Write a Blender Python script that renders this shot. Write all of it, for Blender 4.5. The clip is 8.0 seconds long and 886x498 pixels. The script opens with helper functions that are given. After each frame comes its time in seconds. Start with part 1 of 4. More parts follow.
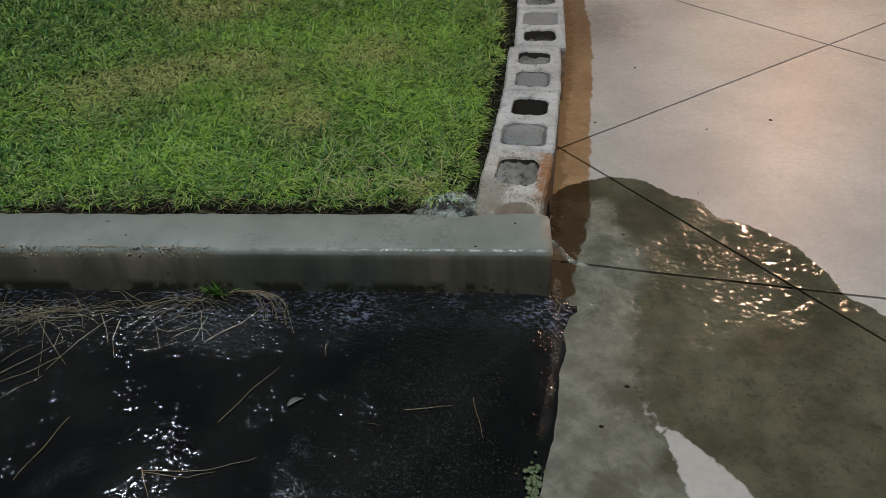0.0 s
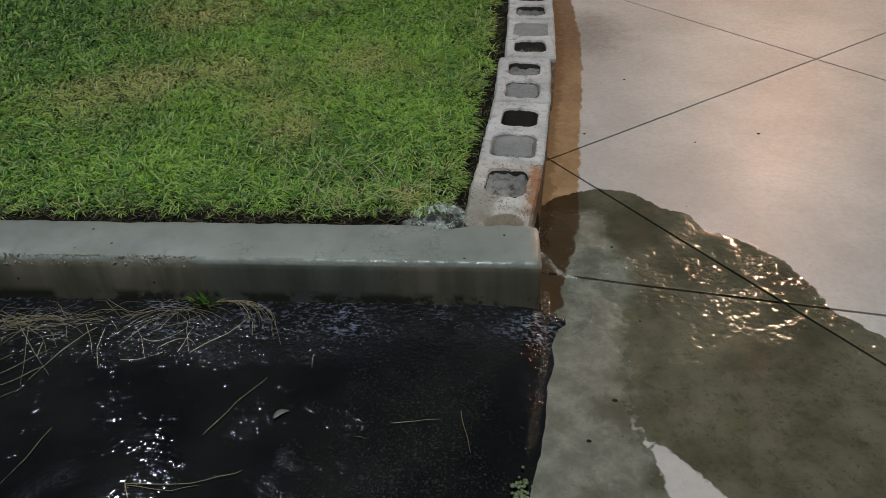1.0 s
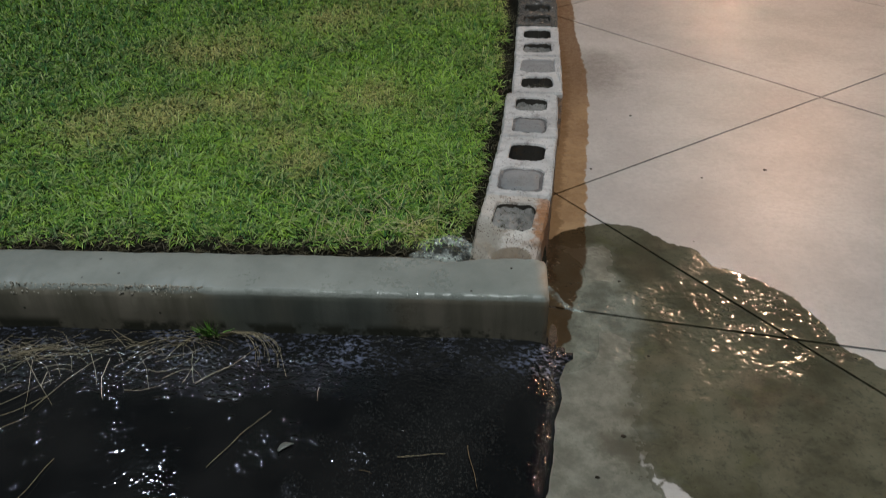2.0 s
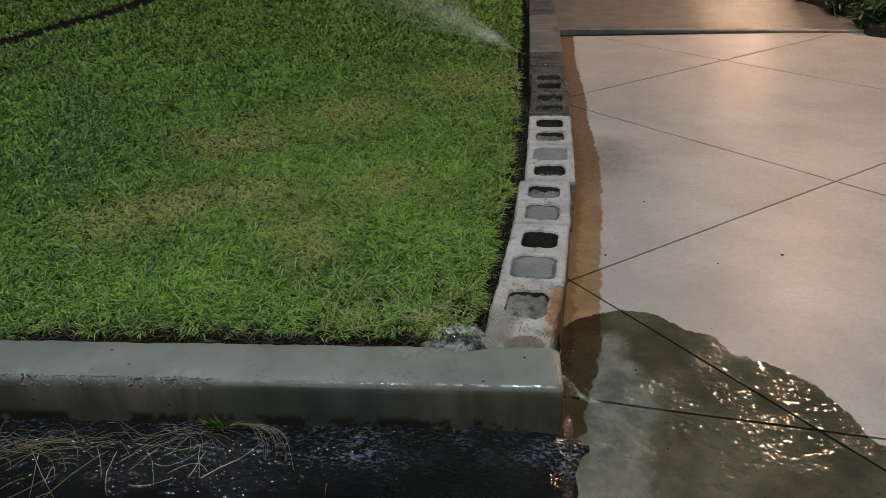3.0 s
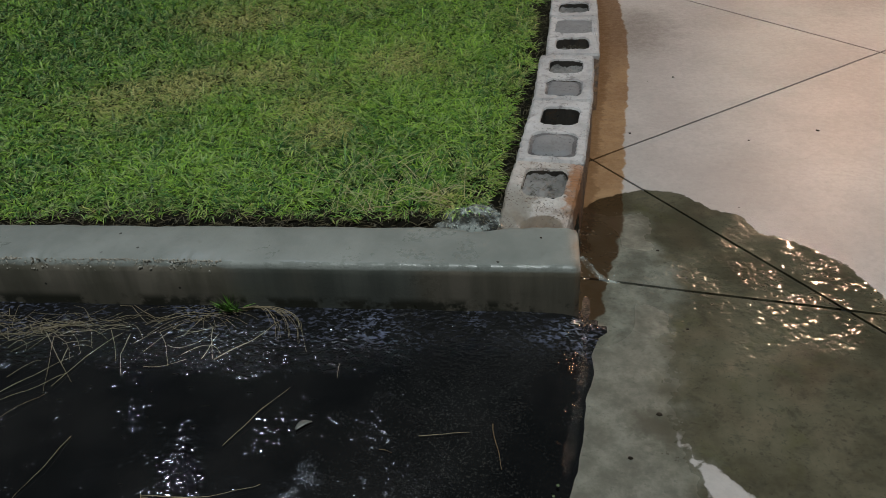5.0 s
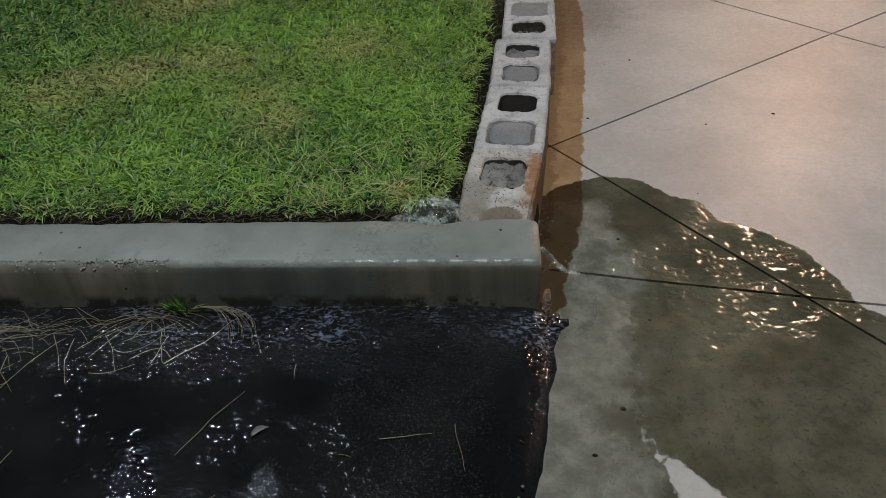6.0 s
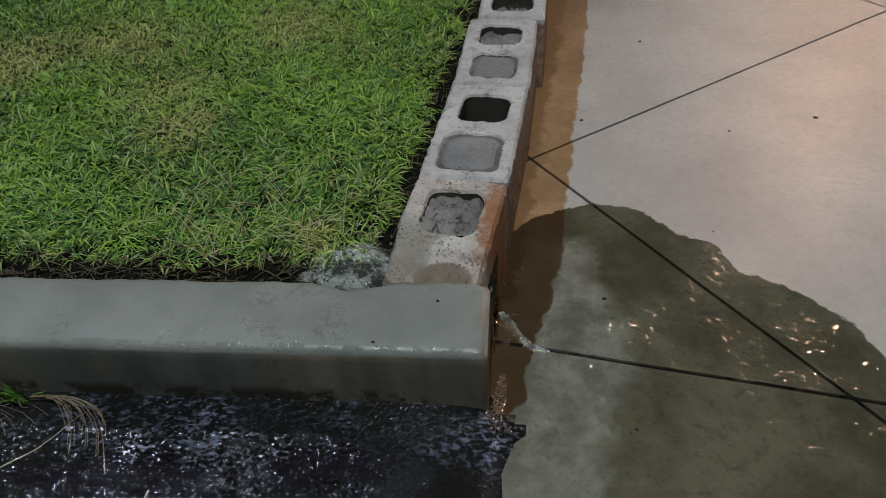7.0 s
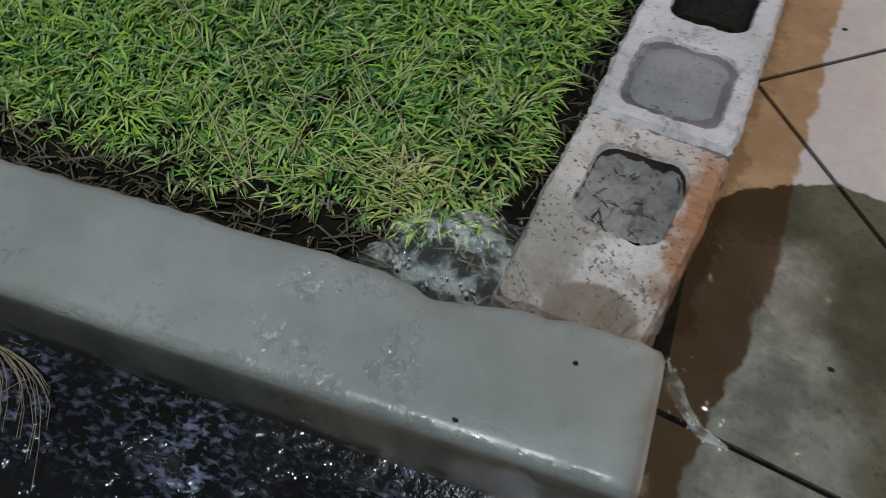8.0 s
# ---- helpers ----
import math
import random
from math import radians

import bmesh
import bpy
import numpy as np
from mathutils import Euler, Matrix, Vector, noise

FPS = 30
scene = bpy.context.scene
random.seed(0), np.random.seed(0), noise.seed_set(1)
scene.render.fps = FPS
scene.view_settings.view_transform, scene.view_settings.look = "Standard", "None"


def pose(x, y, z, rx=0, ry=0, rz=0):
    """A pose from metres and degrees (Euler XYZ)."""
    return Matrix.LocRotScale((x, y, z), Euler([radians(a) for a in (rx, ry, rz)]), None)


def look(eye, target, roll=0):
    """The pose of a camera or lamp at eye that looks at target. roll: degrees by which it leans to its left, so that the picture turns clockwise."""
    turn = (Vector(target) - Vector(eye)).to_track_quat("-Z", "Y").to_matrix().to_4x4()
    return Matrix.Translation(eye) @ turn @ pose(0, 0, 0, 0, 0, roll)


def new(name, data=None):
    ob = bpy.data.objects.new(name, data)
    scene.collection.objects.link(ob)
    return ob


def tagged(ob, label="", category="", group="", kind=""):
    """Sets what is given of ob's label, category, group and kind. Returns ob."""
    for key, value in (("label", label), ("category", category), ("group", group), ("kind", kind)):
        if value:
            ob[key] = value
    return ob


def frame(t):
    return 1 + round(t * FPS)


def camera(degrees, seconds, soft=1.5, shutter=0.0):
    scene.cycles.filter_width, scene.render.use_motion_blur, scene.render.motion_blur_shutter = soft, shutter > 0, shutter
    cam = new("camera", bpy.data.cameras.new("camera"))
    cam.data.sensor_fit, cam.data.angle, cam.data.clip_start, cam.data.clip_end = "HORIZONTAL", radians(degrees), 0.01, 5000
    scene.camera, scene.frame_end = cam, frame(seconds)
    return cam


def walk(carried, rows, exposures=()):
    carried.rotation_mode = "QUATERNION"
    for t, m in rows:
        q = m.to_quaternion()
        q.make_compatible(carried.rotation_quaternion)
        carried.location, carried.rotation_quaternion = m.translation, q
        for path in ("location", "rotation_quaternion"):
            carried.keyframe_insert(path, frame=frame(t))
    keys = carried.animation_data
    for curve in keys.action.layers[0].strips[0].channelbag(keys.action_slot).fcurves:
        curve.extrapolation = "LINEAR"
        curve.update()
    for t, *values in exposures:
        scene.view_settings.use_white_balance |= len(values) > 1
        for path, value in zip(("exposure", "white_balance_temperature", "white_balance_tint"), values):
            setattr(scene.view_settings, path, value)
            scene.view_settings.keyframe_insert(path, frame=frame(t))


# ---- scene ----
cam = camera(59.0, 8.0, soft=0.85, shutter=0.25)
PATH = [
    (0, (-0.128, -1.545, 1.303), (-0.259, 0.057, 0.113), -2.5),
    (0.5, (-0.133, -1.533, 1.302), (-0.254, 0.077, 0.121), -2.0),
    (1, (-0.131, -1.532, 1.31), (-0.231, 0.081, 0.132), -1.3),
    (1.5, (-0.13, -1.533, 1.311), (-0.233, 0.092, 0.149), -1.0),
    (2, (-0.139, -1.534, 1.302), (-0.251, 0.13, 0.199), -1.0),
    (2.2, (-0.122, -1.537, 1.332), (-0.256, 0.18, 0.316), -1.9),
    (3.5, (-0.112, -1.502, 1.269), (-0.308, 0.269, 0.36), -2.6),
    (4, (-0.087, -1.49, 1.241), (-0.383, 0.227, 0.258), -5.1),
    (4.2, (-0.107, -1.476, 1.24), (-0.398, 0.198, 0.184), -4.4),
    (5.3, (-0.087, -1.443, 1.241), (-0.287, 0.172, 0.078), -4.0),
    (5.5, (-0.09, -1.424, 1.234), (-0.259, 0.187, 0.06), -3.6),
    (6, (-0.095, -1.399, 1.239), (-0.221, 0.195, 0.038), -3.1),
    (6.5, (0.013, -1.187, 1.149), (-0.143, 0.401, -0.056), -3.8),
    (7, (0.063, -0.861, 1.107), (-0.126, 0.654, -0.185), -3.9),
    (7.5, (-0.024, -0.53, 1.021), (-0.26, 0.765, -0.486), -0.6),
    (8, (-0.087, -0.280, 0.893), (-0.452, 0.797, -0.725), 0.2),
]

EXPOSURES = [(0.0, 0.02, 6500, 10), (2.0, 0.04, 6500, 10), (3.3, -0.20, 6500, 10), (4.2, -0.16, 6500, 10), (5.5, 0.0, 6450, 10), (6.5, -0.10, 6400, 10), (7.0, -0.14, 6400, 11), (7.5, 0.03, 6300, 13), (8.0, 0.08, 6200, 14)]
walk(cam, [(t, look(eye, target, roll)) for t, eye, target, roll in PATH], EXPOSURES)

# ---- light: a night sky, a cool lamp overhead, a warm porch lamp beyond the driveway ----
world = bpy.data.worlds.new("night")
scene.world = world
world.use_nodes = True
world.node_tree.nodes["Background"].inputs[0].default_value = (0.62, 0.72, 0.80, 1)
world.node_tree.nodes["Background"].inputs[1].default_value = 0.016


def lamp(name, where, watts, colour, radius):
    data = bpy.data.lights.new(name, "POINT")
    data.energy, data.color, data.shadow_soft_size = watts, colour, radius
    ob = new(name, data)
    ob.location = where
    return ob


lamp("street_light", (0.0, -2.2, 9.0), 2430, (0.90, 0.98, 0.98), 0.22)
lamp("far_street_light", (-9.0, 10.0, 17.5), 1800, (0.74, 0.85, 1.0), 0.42)
lamp("porch_light", (2.75, 5.5, 2.5), 262, (1.0, 0.60, 0.37), 0.115)
lamp("far_light", (3.9, 12.6, 1.8), 190, (1.0, 0.66, 0.42), 0.12)


# ---- materials ----
class Nodes:
    """A short way to write node trees."""

    def __init__(self, name):
        self.m = bpy.data.materials.new(name)
        self.m.use_nodes = True
        self.t = self.m.node_tree
        self.b = self.t.nodes["Principled BSDF"]

    def put(self, node, key, value):
        if hasattr(value, "is_output"):
            self.t.links.new(value, node.inputs[key])
        elif value is not None:
            node.inputs[key].default_value = value

    def node(self, kind, out=0, ins=(), **props):
        n = self.t.nodes.new(kind)
        if "operation" in props:
            n.operation, n.use_clamp = props["operation"], props["use_clamp"]
        if "interpolation_type" in props:
            n.interpolation_type = props["interpolation_type"]
        if "feature" in props:
            n.feature = props["feature"]
        if "attribute_name" in props:
            n.attribute_name = props["attribute_name"]
        for k, v in dict(ins).items():
            self.put(n, k, v)
        return n.outputs[out]

    def place(self):
        return self.node("ShaderNodeNewGeometry", "Position")

    def noise(self, scale, detail=4, rough=0.55, vec=None, dist=0.0):
        return self.node("ShaderNodeTexNoise", "Fac", {"Vector": vec or self.place(), "Scale": scale, "Detail": detail, "Roughness": rough, "Distortion": dist})

    def cells(self, scale, vec=None, out="Distance", feature="F1"):
        return self.node("ShaderNodeTexVoronoi", out, {"Vector": vec or self.place(), "Scale": scale}, feature=feature)

    def dome(self, scale, radius, keep=0.7, stretch=(1, 1, 1)):
        """Scattered low wavelets of water, each a shallow cap, as a height from 0 to 1."""
        vec = self.node("ShaderNodeMapping", 0, {0: self.place(), 3: stretch})
        d = self.math("DIVIDE", self.cells(scale, vec), radius)
        pick = self.node("ShaderNodeSeparateColor", 0, {0: self.cells(scale, vec, "Color")})
        cap = self.math("SUBTRACT", 1.0, self.math("MULTIPLY", d, d), True)
        return self.math("MULTIPLY", cap, self.math("LESS_THAN", pick, keep))

    def ramp(self, fac, lo, hi, a=0.0, b=1.0):
        return self.node("ShaderNodeMapRange", 0, {0: fac, 1: lo, 2: hi, 3: a, 4: b}, interpolation_type="SMOOTHSTEP")

    def math(self, op, a, b=0.0, clamp=False):
        return self.node("ShaderNodeMath", 0, {0: a, 1: b}, operation=op, use_clamp=clamp)

    def mix(self, fac, a, b, blend="MIX"):
        n = self.t.nodes.new("ShaderNodeMix")
        n.data_type, n.blend_type = "RGBA", blend
        for k, v in ((0, fac), (6, a), (7, b)):
            if isinstance(v, tuple) and len(v) == 3:
                v = (*v, 1)
            self.put(n, k, v)
        return n.outputs[2]

    def attr(self, name, out="Fac"):
        return self.node("ShaderNodeAttribute", out, attribute_name=name)

    def bump(self, height, strength, distance, normal=None):
        return self.node("ShaderNodeBump", 0, {"Height": height, "Strength": strength, "Distance": distance, "Normal": normal})

    def done(self, colour=None, rough=None, normal=None, **more):
        if isinstance(colour, tuple) and len(colour) == 3:
            colour = (*colour, 1)
        self.put(self.b, "Base Color", colour)
        self.put(self.b, "Roughness", rough)
        self.put(self.b, "Normal", normal)
        for k, v in more.items():
            self.put(self.b, k.replace("_", " "), v)
        return self.m


def driveway_material():
    n = Nodes("driveway_concrete")
    wob = n.math("MULTIPLY", n.math("SUBTRACT", n.noise(28, 5), 0.5), 0.035)
    wet = n.ramp(n.math("ADD", n.attr("wet"), wob), -0.003, 0.004)
    damp = n.math("MULTIPLY", wet, n.ramp(n.math("ADD", n.attr("damp"), n.math("MULTIPLY", n.math("SUBTRACT", n.noise(9, 5), 0.5), 0.25)), -0.05, 0.06))
    flow = n.math("MULTIPLY", wet, n.ramp(n.attr("flow"), -0.10, 0.06))
    cloud, fine = n.noise(2.2, 6, 0.6), n.noise(60, 4)
    dry = n.mix(n.ramp(cloud, 0.3, 0.7), (0.36, 0.335, 0.32), (0.47, 0.445, 0.425))
    dry = n.mix(n.ramp(n.noise(5.5, 5, 0.7, None, 0.8), 0.52, 0.72, 0, 0.45), dry, (0.33, 0.30, 0.285))
    dry = n.mix(n.math("MULTIPLY", n.ramp(fine, 0.4, 0.65), 0.25), dry, (0.30, 0.28, 0.265))
    spots = n.ramp(n.cells(9.0), 0.03, 0.045, 1, 0)
    soak = n.mix(n.ramp(n.noise(3.5, 6, 0.65), 0.35, 0.66), (0.060, 0.054, 0.034), (0.124, 0.113, 0.076))
    soak = n.mix(n.ramp(n.noise(6.0, 5, 0.6, None, 1.0), 0.55, 0.75, 0, 0.6), soak, (0.085, 0.082, 0.038))
    soak = n.mix(n.ramp(n.noise(26, 6, 0.75, None, 0.4), 0.50, 0.68, 0, 0.55), soak, (0.045, 0.044, 0.032))
    soak = n.mix(n.ramp(n.noise(95, 4, 0.7), 0.56, 0.68, 0, 0.5), soak, (0.03, 0.029, 0.022))
    moist = n.mix(n.ramp(n.noise(14.0, 6, 0.7), 0.35, 0.7), (0.110, 0.108, 0.086), (0.215, 0.214, 0.176))
    moist = n.mix(n.ramp(n.noise(80, 4, 0.75), 0.56, 0.70, 0, 0.5), moist, (0.06, 0.062, 0.05))
    dry = n.mix(n.ramp(n.noise(140, 3, 0.8), 0.60, 0.72, 0, 0.45), dry, (0.20, 0.185, 0.175))
    col = n.mix(wet, dry, soak)
    col = n.mix(damp, col, moist)
    col = n.mix(n.math("MULTIPLY", spots, n.ramp(n.noise(7), 0.5, 0.6)), col, (0.06, 0.055, 0.045))
    grime = n.ramp(n.math("ADD", n.attr("grime"), n.math("MULTIPLY", n.math("SUBTRACT", n.noise(35, 6, 0.7), 0.5), 0.16)), -0.03, 0.03)
    col = n.mix(n.math("MULTIPLY", grime, 0.6), col, (0.055, 0.05, 0.032))
    smear = n.ramp(n.math("ADD", n.attr("smear"), n.math("MULTIPLY", n.math("SUBTRACT", n.noise(12, 5, 0.7), 0.5), 0.3)), -0.14, 0.10, 0, 0.55)
    col = n.mix(smear, col, (0.12, 0.105, 0.09))
    ragged = n.math("ADD", n.math("MULTIPLY", n.math("SUBTRACT", n.noise(14, 2), 0.5), 0.045), n.math("MULTIPLY", n.math("SUBTRACT", n.noise(70, 4), 0.5), 0.012))
    rust = n.ramp(n.math("ADD", n.attr("rust"), ragged), -0.003, 0.005)
    silt = n.ramp(n.math("ADD", n.attr("rust"), n.math("MULTIPLY", n.math("SUBTRACT", n.noise(17, 6, 0.7), 0.5), 0.13)), 0.070, 0.095)
    clay = n.mix(n.ramp(n.noise(9, 6, 0.7), 0.38, 0.66), (0.235, 0.130, 0.054), (0.335, 0.205, 0.098))
    clay = n.mix(n.ramp(n.noise(60, 5, 0.75), 0.55, 0.72, 0, 0.6), clay, (0.13, 0.066, 0.026))
    far = n.node("ShaderNodeSeparateXYZ", 1, {0: n.place()})
    clay = n.mix(n.ramp(n.math("ADD", far, n.math("MULTIPLY", n.noise(4, 4), 0.8)), 1.6, 2.5, 0, 0.75), clay, (0.115, 0.062, 0.030))
    col = n.mix(n.math("MULTIPLY", rust, 0.93), col, n.mix(wet, clay, (0.050, 0.029, 0.013)))
    col = n.mix(n.math("MULTIPLY", silt, 0.75), col, n.mix(wet, (0.13, 0.066, 0.025), (0.032, 0.017, 0.008)))
    rough = n.mix(wet, n.mix(n.ramp(n.noise(48, 6, 0.75, None, 0.6), 0.38, 0.62), (0.33,) * 3, (0.58,) * 3), n.mix(n.ramp(n.noise(11, 4), 0.42, 0.58), (0.04,) * 3, (0.22,) * 3))
    rough = n.mix(damp, rough, (0.42,) * 3)
    rough = n.mix(flow, rough, (0.04,) * 3)
    grain = n.bump(n.noise(220, 3), n.math("SUBTRACT", 0.25, n.math("MULTIPLY", wet, 0.2)), 0.002)
    lively = n.ramp(n.noise(11, 3), 0.42, 0.58, 0.10, 1.0)
    ripple = n.noise(58, 1, 0.3, None, 0.3)
    wide = n.math("MULTIPLY", wet, n.ramp(n.attr("flow"), -0.50, -0.05, 0.0, 0.40))
    wide = n.math("MULTIPLY", wide, n.ramp(n.noise(7, 3), 0.52, 0.60))
    amount = n.math("ADD", n.math("ADD", n.math("MULTIPLY", wet, 0.03), wide), n.math("MULTIPLY", n.math("MULTIPLY", flow, lively), 0.9))
    normal = n.bump(n.noise(20, 0), n.math("MULTIPLY", flow, 0.5), 0.008, grain)
    normal = n.bump(ripple, amount, 0.0068, normal)
    return n.done(col, rough, normal, Specular_IOR_Level=0.5)


def asphalt_material():
    n = Nodes("wet_asphalt")
    p = n.place()
    stones = n.cells(210)
    big = n.noise(3.0, 5)
    rocky = n.ramp(n.math("ADD", n.attr("bare"), n.math("MULTIPLY", n.math("SUBTRACT", n.noise(5, 6, 0.7), 0.5), 0.9)), -0.12, 0.22)
    col = n.mix(n.ramp(big, 0.3, 0.7), (0.005, 0.0055, 0.006), (0.014, 0.014, 0.014))
    col = n.mix(n.math("MULTIPLY", rocky, n.ramp(n.noise(170, 4, 0.8), 0.52, 0.70)), col, (0.052, 0.052, 0.048))
    flow = n.ramp(n.attr("flow"), -0.07, 0.03)
    rough = n.mix(rocky, (0.06,) * 3, (0.16,) * 3)
    rough = n.mix(flow, rough, (0.06,) * 3)
    grain = n.bump(stones, n.math("MULTIPLY", rocky, 0.3), 0.003)
    left = n.ramp(n.node("ShaderNodeSeparateXYZ", 0, {0: p}), -0.55, -0.12, 1.0, 0.22)
    patches = n.math("MULTIPLY", n.ramp(n.noise(6.5, 4, 0.6), 0.48, 0.62, 0.05, 1.0), left)
    lively = n.math("ADD", n.math("MULTIPLY", flow, n.ramp(n.noise(9, 3), 0.44, 0.58, 0.10, 0.50)), n.math("MULTIPLY", patches, 0.46), True)
    calm = n.bump(n.noise(62, 1, 0.35, n.node("ShaderNodeMapping", 0, {0: p, 3: (0.7, 1, 1)}), 0.5), lively, 0.0105, grain)
    calm = n.bump(n.noise(135, 1, 0.4, p, 0.4), n.math("MULTIPLY", flow, 0.5), 0.0030, calm)
    calm = n.bump(n.dome(30, 0.24, 0.5, (0.7, 1, 1)), n.ramp(n.noise(9, 2), 0.40, 0.50), 0.0020, calm)
    # Pale blue flecks paint sky and lamp reflections into the gutter water's colour.
    glint_flecks = n.noise(125, 2, 0.5, n.node("ShaderNodeMapping", 0, {0: p, 3: (0.6, 1, 1)}), 0.5)
    painted_glints = n.math("MULTIPLY", n.ramp(n.attr("flow"), 0.05, 0.15), n.ramp(glint_flecks, 0.46, 0.74))
    painted_glints = n.math("MULTIPLY", painted_glints, n.ramp(n.noise(5, 3), 0.44, 0.60, 0.10, 0.9))
    col = n.mix(painted_glints, col, (0.15, 0.165, 0.24))
    return n.done(col, rough, calm, Specular_IOR_Level=n.ramp(rocky, 0.0, 1.0, 0.5, 0.10))


def concrete_material(name, a, b, rough, stain=None, wet=0.0, rusty=False, side=False):
    n = Nodes(name)
    col = n.mix(n.ramp(n.noise(6, 6, 0.65), 0.3, 0.7), a, b)
    col = n.mix(n.ramp(n.noise(55, 4, 0.7), 0.52, 0.75, 0, 0.5), col, tuple(v * 0.62 for v in a))
    if stain:
        col = n.mix(n.ramp(n.noise(22, 6, 0.75, None, 0.5), 0.54, 0.66, 0, 0.8), col, stain)
        col = n.mix(n.ramp(n.noise(9, 5, 0.7), 0.52, 0.72, 0, 0.45), col, stain)
    if side:
        low = n.node("ShaderNodeSeparateXYZ", 2, {0: n.place()})
        low = n.ramp(n.math("ADD", low, n.math("MULTIPLY", n.math("SUBTRACT", n.noise(45, 5, 0.7), 0.5), 0.05)), 0.148, 0.160, 0.85, 0)
        col = n.mix(low, col, n.mix(n.ramp(n.noise(35, 6, 0.75), 0.38, 0.62), (0.10, 0.05, 0.022), (0.34, 0.19, 0.09)))
    if rusty:
        x, y, z = (n.node("ShaderNodeSeparateXYZ", k, {0: n.place()}) for k in range(3))
        jig = n.math("MULTIPLY", n.math("SUBTRACT", n.noise(38, 6, 0.75), 0.5), 0.10)
        reach = n.math("SUBTRACT", x, n.math("MULTIPLY", y, 0.143))
        edge = n.ramp(n.math("ADD", reach, jig), -0.072, -0.040, 0, 0.95)
        col = n.mix(n.math("MULTIPLY", edge, n.ramp(y, 0.36, 0.52, 1, 0.25)), col, n.mix(n.noise(60, 4), (0.16, 0.060, 0.020), (0.42, 0.19, 0.075)))
        front = n.ramp(n.math("ADD", y, jig), 0.235, 0.275, 0.75, 0)
        col = n.mix(front, col, n.mix(n.ramp(n.noise(30, 5), 0.4, 0.6), (0.17, 0.125, 0.095), (0.40, 0.36, 0.33)))
        ex, ey = n.math("DIVIDE", n.math("ADD", x, 0.075), 0.058), n.math("DIVIDE", n.math("SUBTRACT", y, 0.198), 0.034)
        wedge = n.math("ADD", n.math("ADD", n.math("MULTIPLY", ex, ex), n.math("MULTIPLY", ey, ey)), n.math("MULTIPLY", jig, 5.0))
        col = n.mix(n.ramp(wedge, 0.75, 1.1, 0.9, 0), col, n.mix(n.noise(45, 4), (0.085, 0.060, 0.038), (0.20, 0.15, 0.10)))
        murk = n.math("MULTIPLY", n.ramp(n.math("ADD", n.math("SUBTRACT", x, n.math("MULTIPLY", y, 0.5)), jig), -0.24, -0.20, 0.75, 0), n.ramp(y, 0.30, 0.36, 1, 0))
        col = n.mix(murk, col, n.mix(n.noise(50, 5), (0.11, 0.09, 0.065), (0.30, 0.27, 0.22)))
        specks = n.ramp(n.noise(170, 2, 0.5), 0.60, 0.66, 0, 0.85)
        col = n.mix(n.math("MULTIPLY", specks, n.ramp(n.noise(14, 3), 0.42, 0.52)), col, (0.07, 0.038, 0.02))
    pits = n.ramp(n.noise(150, 2, 0.5), 0.63, 0.69, 1, 0)
    pits = n.math("MAXIMUM", pits, n.ramp(n.noise(16, 2), 0.45, 0.55))
    col = n.mix(pits, tuple(v * 0.4 for v in a), col)
    height = n.math("ADD", n.math("MULTIPLY", pits, 0.6), n.noise(150, 4, 0.7))
    normal = n.bump(height, 0.5, 0.004)
    if wet:
        normal = n.bump(n.noise(70, 2), wet, 0.012, normal)
    return n.done(col, rough, normal)


